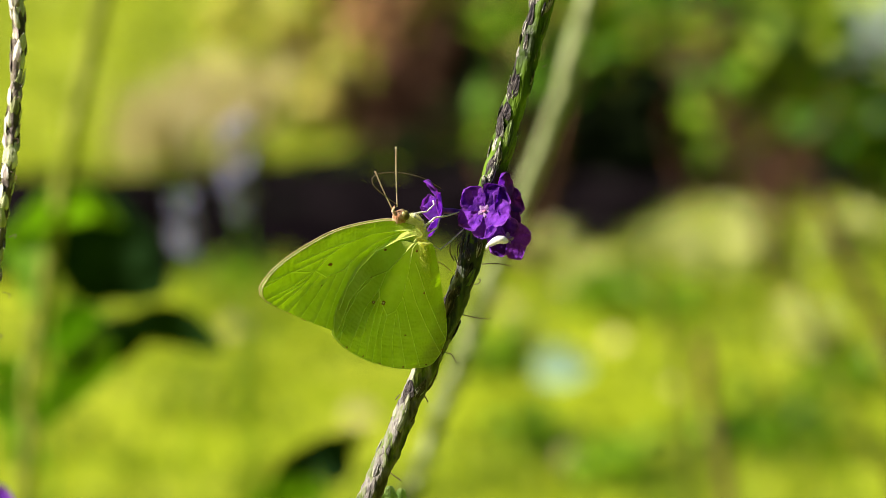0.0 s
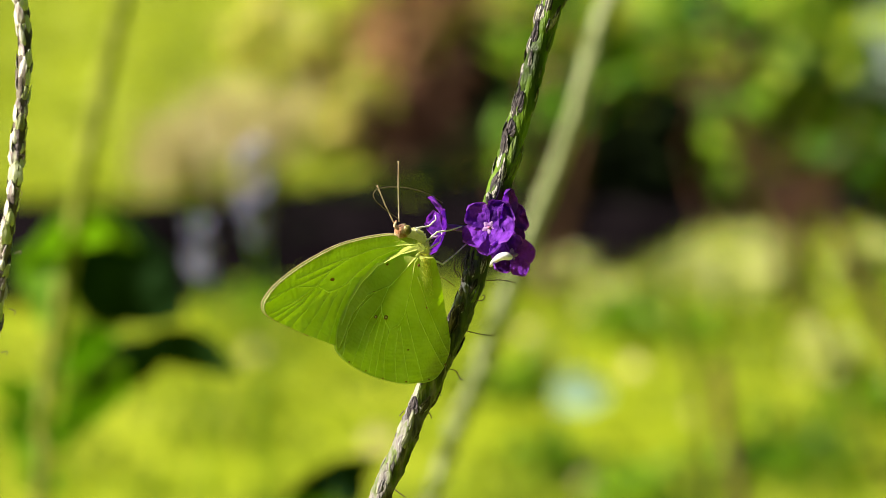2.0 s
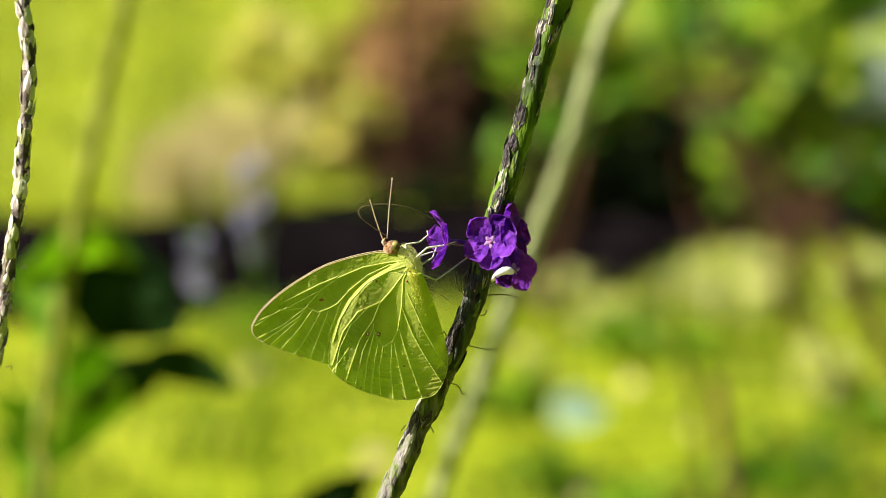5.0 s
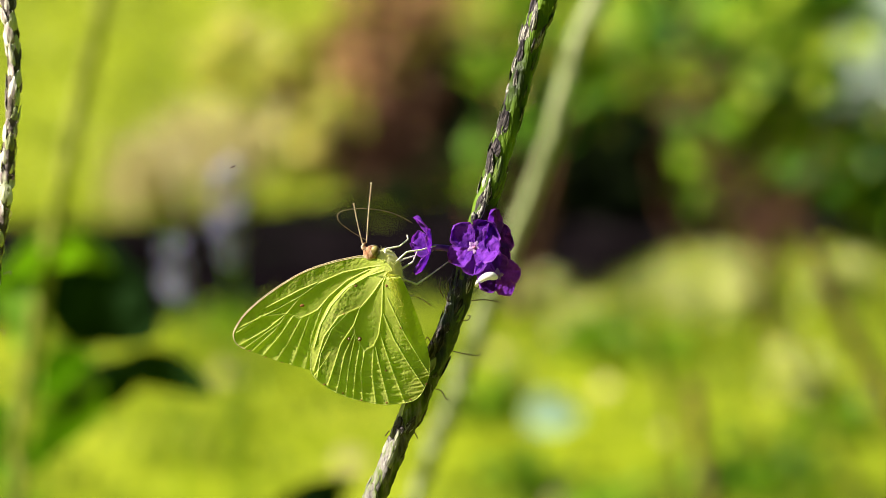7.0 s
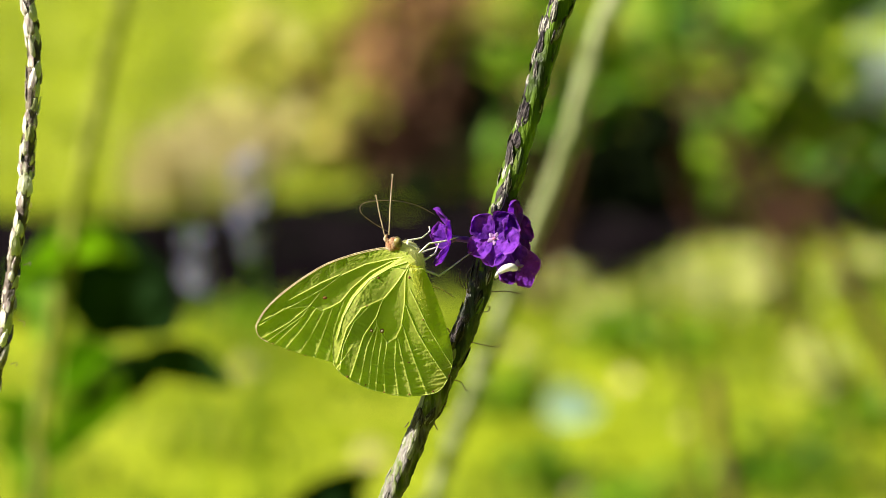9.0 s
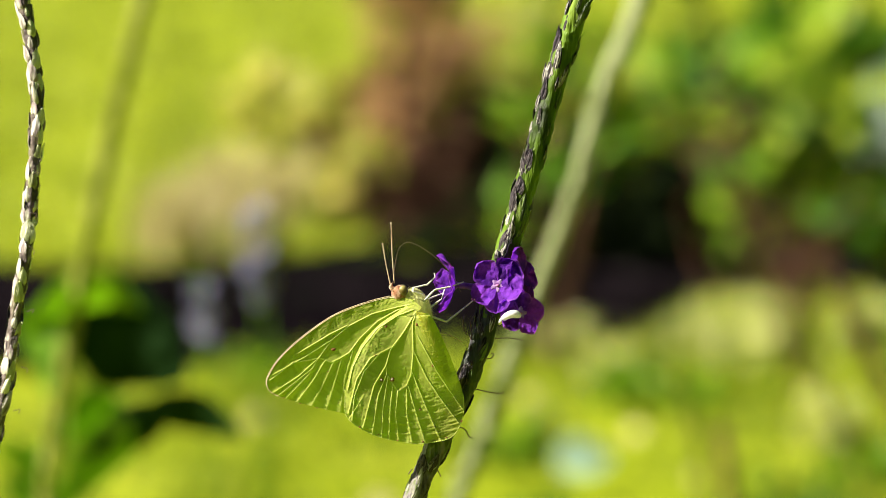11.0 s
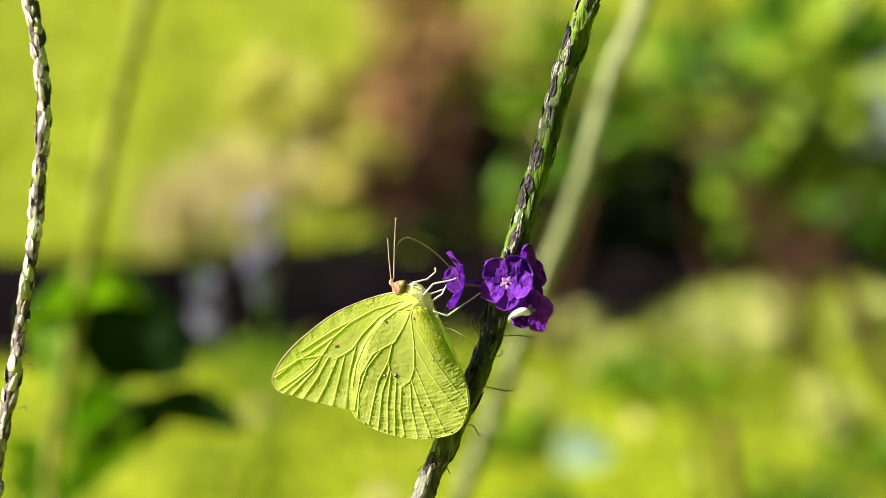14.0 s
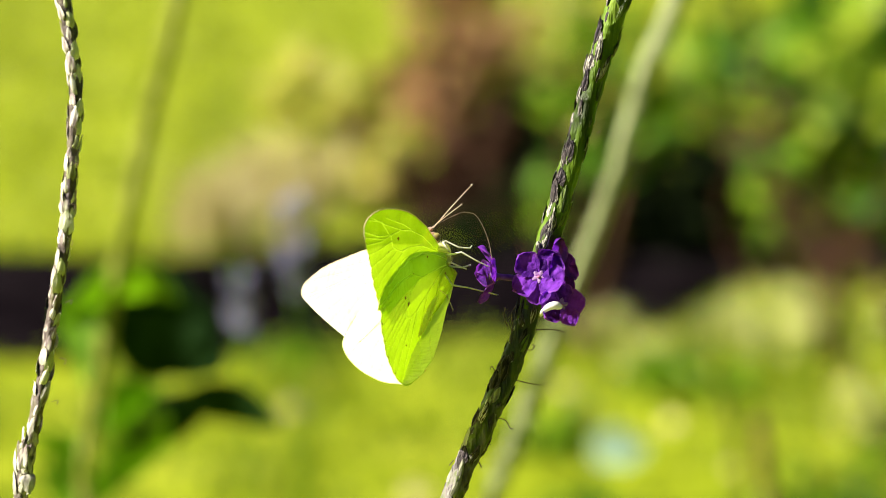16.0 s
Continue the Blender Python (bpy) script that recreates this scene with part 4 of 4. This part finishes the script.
        ob = tagged(new("grass_tuft", mesh_of("grass_tuft", *blade_data(spots, rnd, 0.03, 0.065, 0.005, 1.1), STRAW if k == 7 else GRASS_PALE, False)), "tuft of longer lawn grass coloured pale for sunlit highlights", "grass", "grass tufts", "stuff")
        ob.matrix_basis = Matrix.Translation(p)
    # brown twiggy shrub
    shrub("dry_shrub", "reddish-brown twiggy shrub in the mulch bed", foot_under(730, 8.5), [blob(690, 60, 8.5, 85, 110), blob(640, 0, 8.6, 60, 80), blob(760, -60, 8.4, 90, 80), blob(700, -160, 8.5, 110, 90)], DRY, 900, 0.06, 0.016, 0.016, 3)
    shrub("green_shrub", "sparse young shrub in front of brown twigs", foot_under(930, 7.2), [blob(900, 60, 7.2, 50, 60), blob(975, 150, 7.2, 50, 60), blob(870, 235, 7.2, 40, 50), blob(1050, 60, 7.2, 60, 50), blob(960, -60, 7.2, 90, 60)], FOLIAGE, 80, 0.055, 0.035, 0.006, 41, face=0.5)
    shrub("shade_shrub", "near-black leaves behind brown twigs, in place of shade", foot_under(940, 9.2), [blob(880, 150, 9.2, 70, 90), blob(960, 230, 9.2, 90, 80), blob(1010, 100, 9.2, 60, 70), blob(820, 80, 9.2, 50, 80), blob(865, 130, 8.2, 45, 50), blob(850, 40, 8.3, 35, 40)], SHADE_FOLIAGE, 900, 0.08, 0.035, 0.010, 43, SHADE_FOLIAGE)
    # Lower part of the dry shrub: its shade is painted by darker twigs.
    shrub("shade_shrub", "lower twigs of the dry shrub, coloured dark reddish brown for shade", foot_under(740, 8.3), [blob(720, 200, 8.3, 80, 90), blob(800, 170, 8.3, 55, 95), blob(640, 190, 8.3, 40, 60), blob(760, 100, 8.3, 60, 60)], BARK, 850, 0.06, 0.016, 0.014, 47)
    # green shrubs
    shrub("green_shrub", "leafy bright green shrub at the edge of the mulch bed", foot_under(1330, 9.5), [blob(1340, 165, 9.5, 60, 60), blob(1500, 200, 9.5, 70, 80), blob(1260, 40, 9.5, 80, 60), blob(1420, 30, 9.5, 90, 80), blob(1530, -40, 9.5, 80, 80),
          blob(1180, -60, 9.5, 80, 70), blob(1330, -100, 9.5, 90, 70), blob(1420, 270, 9.5, 60, 50), blob(1580, 330, 9.5, 60, 60), blob(1640, 120, 9.5, 70, 110)], FOLIAGE, 440, 0.085, 0.055, 0.012, 5, face=0.4)
    # Leaf mass coloured near-black to paint the shaded gaps between bright leaves.
    shrub("shade_shrub", "near-black leaves painting the shaded gaps behind brighter leaves", foot_under(1300, 10.0), [blob(1120, 240, 10.0, 110, 100), blob(1300, 270, 10.0, 140, 80), blob(1480, 280, 10.0, 130, 80), blob(1040, 290, 10.0, 80, 70), blob(1200, 90, 10.0, 110, 90), blob(1400, 110, 10.0, 120, 90), blob(1560, 60, 10.0, 100, 110)], SHADE_FOLIAGE, 2000, 0.09, 0.045, 0.012, 6, SHADE_FOLIAGE)
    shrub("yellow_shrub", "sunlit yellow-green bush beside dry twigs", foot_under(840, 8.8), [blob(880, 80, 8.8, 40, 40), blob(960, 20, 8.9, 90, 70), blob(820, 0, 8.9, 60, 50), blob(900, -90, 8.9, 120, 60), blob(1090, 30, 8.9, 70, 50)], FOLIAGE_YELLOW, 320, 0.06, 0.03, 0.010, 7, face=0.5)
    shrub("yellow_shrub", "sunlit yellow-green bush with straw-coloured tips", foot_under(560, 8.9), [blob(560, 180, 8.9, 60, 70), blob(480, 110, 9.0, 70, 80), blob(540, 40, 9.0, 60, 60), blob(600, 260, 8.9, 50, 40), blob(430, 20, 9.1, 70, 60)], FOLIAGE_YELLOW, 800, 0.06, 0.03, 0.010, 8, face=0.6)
    shrub("shade_shrub", "low shrub in the mulch bed, leaves coloured near-black for shade", foot_under(520, 8.2), [blob(540, 360, 8.0, 130, 70), blob(420, 400, 7.8, 100, 60), blob(650, 380, 8.0, 120, 60), blob(820, 340, 8.1, 120, 70), blob(960, 320, 8.1, 120, 90), blob(290, 390, 7.8, 80, 70), blob(1080, 280, 8.0, 100, 120), blob(1000, 220, 8.1, 60, 90)], SHADE_FOLIAGE, 3400, 0.08, 0.035, 0.010, 9, SHADE_FOLIAGE)
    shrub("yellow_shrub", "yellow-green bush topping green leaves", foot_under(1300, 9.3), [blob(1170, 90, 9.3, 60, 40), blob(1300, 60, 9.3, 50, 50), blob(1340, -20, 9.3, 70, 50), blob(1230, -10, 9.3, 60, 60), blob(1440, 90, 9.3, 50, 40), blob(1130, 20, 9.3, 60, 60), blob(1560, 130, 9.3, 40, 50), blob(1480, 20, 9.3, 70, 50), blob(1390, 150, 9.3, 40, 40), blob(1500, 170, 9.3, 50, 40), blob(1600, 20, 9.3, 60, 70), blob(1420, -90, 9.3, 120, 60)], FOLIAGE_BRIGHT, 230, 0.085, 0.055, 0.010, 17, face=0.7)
    shrub("shade_shrub", "low near-black leaves under bright green leaves, coloured for shade", foot_under(1430, 8.6), [blob(1480, 285, 8.6, 110, 45), blob(1590, 300, 8.6, 80, 60), blob(1250, 270, 8.6, 60, 55), blob(1350, 305, 8.6, 60, 35), blob(1130, 225, 8.5, 80, 60), blob(1190, 170, 8.6, 50, 40)], SHADE_FOLIAGE, 1200, 0.08, 0.04, 0.010, 19, SHADE_FOLIAGE)
    shrub("green_shrub", "young shrub with large vivid green leaves", foot_under(1350, 7.9), [blob(1345, 150, 7.9, 45, 45), blob(1500, 195, 7.9, 45, 50), blob(1440, 60, 7.9, 45, 45), blob(1270, 70, 7.9, 40, 40), blob(1570, 230, 7.9, 35, 45)], FOLIAGE_BRIGHT, 150, 0.085, 0.06, 0.008, 23, face=0.9)
    shrub("skylit_shrub", "shrub with leaves coloured pale bluish green for skylight", foot_under(1600, 8.8), [blob(1545, 60, 8.8, 35, 45), blob(1480, 95, 8.8, 25, 25), blob(1560, 150, 8.8, 25, 30), blob(1620, 0, 8.8, 60, 80)], SKYLIT_LEAF, 150, 0.08, 0.05, 0.010, 29, face=0.8)
    shrub("shade_shrub", "low groundcover in the mulch bed, coloured near-black for shade", foot_under(400, 7.6), [blob(330, 405, 7.6, 110, 45), blob(480, 425, 7.6, 110, 40), blob(600, 420, 7.6, 90, 35)], SHADE_FOLIAGE, 1100, 0.07, 0.035, 0.008, 31, SHADE_FOLIAGE)
    shrub("green_shrub", "thin sprigs of small sunlit leaves", foot_under(1380, 7.0), [blob(1230, 60, 7.0, 60, 60), blob(1340, 120, 7.0, 70, 70), blob(1450, 60, 7.0, 70, 70), blob(1520, 190, 7.0, 60, 70), blob(1400, 230, 7.0, 50, 40), blob(1120, 40, 7.0, 50, 50), blob(1560, -10, 7.0, 60, 60), blob(1330, -60, 7.0, 90, 50)], FOLIAGE_BRIGHT, 40, 0.045, 0.032, 0.003, 53, face=1.0)
    shrub("green_shrub", "few broad leaves growing low over the mulch bed", foot_under(1215, 7.6), [blob(1205, 165, 7.6, 38, 36), blob(1240, 255, 7.6, 30, 38)], FOLIAGE, 7, 0.06, 0.036, 0.003, 59, face=0.4)
    # leaning bark trunk
    dist = 7.7
    foot = foot_under(1400, dist) - Vector((0, 0, 0.03))
    tr = thing("sapling", Matrix.Translation(foot), "leaning sapling with reddish-brown bark", "tree")
    line = [foot - foot, afar(1380, 320, dist) - foot, afar(1310, 210, dist) - foot, afar(1255, 90, dist) - foot, afar(1225, -40, dist) - foot, afar(1190, -260, dist) - foot]
    part("trunk", tube("trunk", line, lambda s, a: 0.013 * (1 - 0.4 * s) * (1 + 0.1 * math.sin(3 * a + 9 * s)), DARK_BARK, 10, 6), tr, None, "reddish-brown bark trunk")
    tagged(part("crown", mesh_of("crown", *leaf_data([line[-1] + Vector((random.gauss(0, .2), random.gauss(0, .2), random.gauss(.1, .12))) for _ in range(240)], random.Random(5), 0.09, 0.05), FOLIAGE, False), tr), kind="stuff")
    c = afar(1248, 80, dist) - foot
    rnd = random.Random(6)
    tagged(part("dead_leaves", mesh_of("dead_leaves", *leaf_data([c + Vector((rnd.gauss(0, .022), rnd.gauss(0, .03), rnd.gauss(0, .028))) for _ in range(60)], rnd, 0.05, 0.03, face=0.5), BARK, False), tr, None, "cluster of brown dead leaves"), kind="stuff")
    # straw-coloured grass tussocks and lilac flowers in the bed
    rnd = random.Random(21)
    for x, y, wd, n in ((270, 300, 90, 170), (420, 300, 50, 120), (450, 250, 60, 120), (350, 230, 70, 140)):
        p = on_ground(x, y)
        kk = UNIT * (p - EYE).length / DIST
        spots = [Vector((rnd.gauss(0, wd * kk * 0.4), rnd.gauss(0, wd * kk * 0.4), 0)) for _ in range(n)]
        ts = tagged(new("grass_tussock", mesh_of("grass_tussock", *blade_data(spots, rnd, 0.06, 0.17, 0.004), STRAW, False)), "dry straw-coloured grass tussock", "grass", "straw tussocks", "stuff")
        ts.matrix_basis = Matrix.Translation(p)
    floret = mesh_of("floret", *leaf_data([Vector((0, 0, 0))] * 4, rnd, 0.011, 0.009), LILAC, False)
    for x, y, h, n in ((416, 345, 0.032, 5), (434, 262, 0.030, 3), (322, 385, 0.040, 4)):
        p, c = foot_under(x, 3.2) - Vector((0, 0, 0.02)), afar(x, y, 3.2)
        fl = thing("lilac_flower", Matrix.Translation(p), "slender pale lilac flower spike on a thin stalk", "flower", "lilac flowers")
        part("stalk", tube("stalk", [(0, 0, 0), (c - p) * 0.5 + Vector((0.01, 0, 0)), c - p + Vector((0, 0, h / 2))], 0.0012, FOLIAGE, 6, 4), fl)
        spots = [c - p + Vector((rnd.gauss(0, .004), rnd.gauss(0, .004), rnd.uniform(-h / 2, h / 2))) for _ in range(n * 2)]
        for q in spots:
            part("floret", floret, fl, Matrix.Translation(q) @ pose(0, 0, 0, rnd.uniform(0, 360), rnd.uniform(-60, 60), rnd.uniform(0, 360)))
    # pale leaves on the lawn: reflected sky and a highlight put into their colours
    for x, y, sz in ((998, 692, 0.07), (1315, 450, 0.07)):
        p = on_ground(x, y + 30) + Vector((0, 0, 0.04))
        lf = thing("glint_leaf", Matrix.Translation(p - Vector((0, 0, 0.035))), "leaf on the lawn coloured pale bluish for reflected sky" if y > 600 else "pale leaf shape added as a highlight on the lawn", "leaf", "fallen leaves")
        inv = lf.matrix_basis.inverted()
        broad_leaf(lf, inv, p + Vector((-sz / 2, -0.02, 0)), p + Vector((sz / 2, 0.02, 0.01)), sz * 0.85, 0.1, SKY_TINT_LEAF if y > 600 else GRASS_PALE, 1, -0.8)
        part("midrib", tube("midrib", [inv @ (p + Vector((-sz * 0.5, -0.022, 0.001))), inv @ (p + Vector((0, -0.004, 0.006))), inv @ (p + Vector((sz * 0.45, 0.016, 0.01)))], 0.0015, STRAW, 6, 5), lf)
    # small dry leaves scattered in the lawn
    rnd = random.Random(77)
    for x, y in ((1285, 420), (1330, 455), (1240, 470), (1300, 500), (1180, 455), (1375, 430), (1130, 500), (1440, 480), (1060, 470), (1090, 620), (1200, 700), (1400, 560), (900, 560), (950, 780), (1010, 830), (1490, 610), (640, 760), (420, 600)):
        sz = rnd.uniform(0.024, 0.042)
        p = on_ground(x, y) + Vector((0, 0, sz * 0.34))
        lf = thing("glint_leaf", Matrix.Translation(p - Vector((0, 0, sz * 0.3))), "small pale leaf shape added as a bright glint in the lawn", "leaf", "fallen leaves")
        inv = lf.matrix_basis.inverted()
        turn = rnd.uniform(-0.8, 0.8)
        d = Vector((math.cos(turn), math.sin(turn), 0)) * sz / 2
        broad_leaf(lf, inv, p - d, p + d + Vector((0, 0, sz * 0.1)), sz * 0.7, 0.1, GRASS_PALE if y < 510 else STRAW, 1, -0.8)
        part("midrib", tube("midrib", [inv @ (p - d), inv @ (p + Vector((0, 0, sz * 0.06))), inv @ (p + d * 0.9 + Vector((0, 0, sz * 0.1)))], 0.0006, STRAW, 5, 4), lf)
    # young leaf tip beside the spike's foot
    tip = thing("young_shoot", Matrix.Translation(at(690, 960, 0.004)), "bright green serrated young shoot tip", "leaf")
    inv = tip.matrix_basis.inverted()
    for x0, y0, x1, y1, w in ((690, 960, 690, 862, 0), (692, 960, 712, 868, 0.002), (688, 955, 674, 872, 0.001)):
        broad_leaf(tip, inv, at(x0, y0, 0.004 + w), at(x1, y1, 0.004 + w), 0.0034, 0.1, LEAF_TIP, 2, 1.5)
    part("stalk", tube("stalk", [inv @ at(690, 955, 0.004), inv @ at(640, 2200, 0.03), inv @ Vector((at(640, 2200).x - 0.05, 0.03, 0.0))], 0.0012, LEAF_TIP, 6, 8), tip)

    # violet bloom low down beside the slender spike
    c = afar(-6, 892, 1.35)
    vb = thing("violet_bloom", Matrix.Translation(c), "small violet flower head on a thin stalk", "flower")
    part("stalk", tube("stalk", [(0, 0, 0), (0.01, 0.0, -0.3), (0.0, 0.02, -c.z)], 0.0012, FOLIAGE, 6, 6), vb)
    me = petal_mesh(0.0055, 0.005, 0.1, 5)
    for k in range(5):
        part("petal", me, vb, pose(0, 0, 0, 60, 0, 0) @ pose(0, 0, 0, 0, -20, 72 * k))


def fly():
    """A tiny dark fly that crosses behind the butterfly."""
    f = thing("fly", STAGE @ Matrix.Translation(loc(-420, 420)), "tiny dark fly in the air", "fly")
    part("body", ball("body", (0, 0, 0), (4.2 * UNIT, 1.6 * UNIT, 1.6 * UNIT), HAIR, 12, 8, 0.2), f)
    part("head", ball("head", (4.4 * UNIT, 0, 0.3 * UNIT), (1.5 * UNIT, 1.6 * UNIT, 1.5 * UNIT), HAIR, 10, 8), f)
    for sd in (-1, 1):
        part("wing", ball("wing", (-1.5 * UNIT, sd * 3.2 * UNIT, 1.6 * UNIT), (3.4 * UNIT, 2.2 * UNIT, 0.2 * UNIT), ANTENNA, 10, 6), f)
    BUTTERFLY["fly"] = f


# ---- what moves: seconds, the thorax in the plan (x, y), lean and turn of the body, lean of the near and far forewing, opening of the near and far wings; in flight also the pitch and the lean of the near and far hindwing
FLIGHT = [
    (0, 742.3, 419.6, 0, 22.5, 0, 0, 0, 0),
    (1, 740.8, 418.5, 0.06, 22.2, 0.14, 0.14, 0, 0),
    (1.5, 739.3, 418.5, 0.09, 22, 0.21, 0.21, 0, 0),
    (2, 738.8, 416.5, 0.11, 21.7, 0.29, 0.29, 0, 0),
    (2.5, 735.9, 415.9, 0.14, 21, 0.36, 0.36, 0, 0),
    (3, 732.5, 416.4, 0.17, 20.2, 0.43, 0.43, 0, 0),
    (3.5, 732.9, 416.4, 0.2, 18.4, 0.5, 0.5, 0, 0),
    (4, 725.2, 415.9, 0.6, 10.5, 1.6, 1.6, 0, 0),
    (4.2, 724.1, 417.7, 0.8, 9.6, 1.63, 1.63, 0, 0),
    (6.3, 716.8, 419.7, 1.8, 5.6, 2, 2, 0, 0),
    (7, 715.6, 417.6, 1.9, 4.8, 2.08, 2.08, 0, 0),
    (7.5, 718.4, 419.5, 1.98, 5.2, 2.13, 2.13, 0, 0),
    (8, 721.3, 417.4, 2.05, 5.6, 2.19, 2.19, 0, 0),
    (8.5, 721.1, 419.3, 2.13, 6, 2.24, 2.24, 0, 0),
    (9, 719.9, 418.2, 2.2, 6.4, 2.3, 2.3, 0, 0),
    (9.5, 720.9, 419.3, 3.1, 7.2, 2.22, 2.22, 0, 0),
    (10, 726.7, 420.4, 4, 9.4, 2.13, 2.13, 0, 0),
    (10.2, 728.3, 420.8, 4.2, 9, 2.1, 2.1, 0, 0),
    (12.3, 719.1, 414.6, 6, -2, 2.9, 2.9, 0, 0),
    (12.5, 718.9, 416.5, 6.05, -3, 2.77, 2.77, 0, 0),
    (13, 721.5, 417.4, 6.19, -5, 2.45, 2.45, 0, 0),
    (13.5, 721.1, 419.3, 6.33, -6.5, 2.14, 2.14, 0, 0),
    (14, 711.5, 414.2, 6.46, -8, 1.82, 1.82, 0, 0),
    (14.5, 708.8, 414.1, 6.6, -10, 1.5, 1.5, 0, 0),
    (15, 701.7, 415.9, 6.4, -12, 1.78, 1.78, 0, 0),
    (15.4, 703.2, 415.7, 6.96, -13, 2, 2, 0, 0),
    (15.5, 702.1, 415.7, 7, -13, 1.8, 1.8, 0, -35),
    (15.6, 709.5, 413.9, -4.7, -10, -2.4, 4.3, 52, 3),
    (15.7, 698.4, 408.3, -4.4, 9, -1, -1, 0, 0),
    (15.8, 702, 396, -7.9, -10, -12, 4.9, 69, 2),
    (15.9, 690, 368, -14, 16, -7, -7, 2, -2),
    (16, 683.9, 354.2, -27.6, -15.3, 7.5, 5.6, 73.2, -30.1, -24.6, 9.0, 9.2),
]
# the fly: seconds, plan x and y, depth in metres
FLY_PATH = [(0.0, -420, 420, 0), (5.2, -420, 420, 0), (6.0, 60, 300, 0), (6.3, 160, 204, 0), (6.4, 177, 182, 0), (6.5, 197, 163, 0), (6.6, 227, 160, 0), (6.7, 268, 162, 0), (6.8, 320, 180, 0), (6.9, 379, 205, 0), (7, 430, 232, 0), (7.1, 448, 250, 0), (7.2, 468, 269, 0), (7.3, 482, 274, 0), (7.4, 486, 269, 0), (7.5, 492, 274, 0), (7.7, 542, 322, 0), (8.0, 720, 430, 0.3), (9.0, 1200, 700, 1.4), (10.0, 1900, 900, 2.2), (16.0, 2600, 900, 2.6)]
BODY_AXIS = Vector((-0.25, 0, 0.97)).normalized()
FORE_LENGTH = Vector((-1, 0, -0.4)).normalized()


def motions():
    rows, fore_n, fore_f, hind_n, hind_f, ant_a, ant_b, tongue, tongue_tip = [], [], [], [], [], [], [], [], []
    fb = Matrix.Translation(wl(*FORE_BASE))
    hb = Matrix.Translation(wl(*HIND_BASE))
    for t, x, y, lean, turn, near, far, open_n, open_f, *more in FLIGHT:
        pitch, hind_near, hind_far = more or (10 - 0.25 * t - 3.0 * max(0, t - 13), 0, (far - near) * 0.42)
        rows.append((t, STAGE @ Matrix.Translation(loc(x, y, -0.0062 - 0.00007 * turn)) @ pose(0, 0, 0, 0, 0, turn) @ pose(0, 0, 0, 0, -lean) @ pose(0, 0, 0, pitch)))
        on, of = Matrix.Rotation(radians(open_n), 4, BODY_AXIS), Matrix.Rotation(radians(open_f), 4, BODY_AXIS)
        twist = Matrix.Rotation(radians(-33 if t == 15.5 else 0), 4, FORE_LENGTH)
        fore_n.append((t, fb @ on @ twist @ pose(0, 0, 0, 0, -near)))
        fore_f.append((t, fb @ of @ twist @ pose(0, 0, 0, 0, -far)))
        hind_n.append((t, hb @ on @ pose(0, 0, 0, 0, -hind_near)))
        hind_f.append((t, hb @ of @ pose(0, 0, 0, 0, -hind_far)))
    for key, keyed in (("whole", rows), ("fore_near", fore_n), ("fore_far", fore_f), ("hind_near", hind_n), ("hind_far", hind_f)):
        walk(BUTTERFLY[key], keyed)
    for t, a, b, low, high in ((0.0, 8, 4, 0, 0), (2.0, 7, 3, 0, 0), (3.5, 2, 0, 0, 0), (4.0, 0, -1, 0, 0), (6.3, -3, -14, 0, 0), (9.0, -2, -14, 0, 0), (9.5, 0, -15, -20, -8), (10.2, 3, -16, -62, -26), (12.3, -3, -24, -70, -32), (14.5, -9, -30, -68, -30), (15.5, -23, -42, -40, -20), (15.7, -8, -36, -70, -30), (16.0, -6, -44, -86, -50)):
        ant_a.append((t, Matrix.Translation(wl(691, 367, -4)) @ pose(0, 0, 0, 0, -a)))
        ant_b.append((t, Matrix.Translation(wl(685, 371, 4)) @ pose(0, 0, 0, 0, -b)))
        tongue.append((t, Matrix.Translation(wl(690, 362, -2)) @ pose(0, 0, 0, 0, -low)))
        tongue_tip.append((t, Matrix.Translation(wl(643, 318) - wl(690, 362)) @ pose(0, 0, 0, 0, high)))
    for key, keyed in (("antenna_a", ant_a), ("antenna_b", ant_b), ("tongue", tongue), ("tongue_tip", tongue_tip)):
        walk(BUTTERFLY[key], keyed)
    walk(BUTTERFLY["fly"], [(t, STAGE @ Matrix.Translation(loc(x, y, w)) @ pose(0, 0, 0, 0, -20, 0)) for t, x, y, w in FLY_PATH])
    sp, m = SWAY["side"]
    walk(sp, [(t, Matrix.Translation(Vector((d * UNIT, 0, 0))) @ m) for t, d in ((0.0, -15), (3.5, -13), (4.2, -12), (6.3, -5), (10.2, -6), (12.3, -9), (16.0, -12))])


shade_hedges()
ground()
garden()
far_spikes()
side_spike()
main_spike()
butterfly()
fly()
motions()
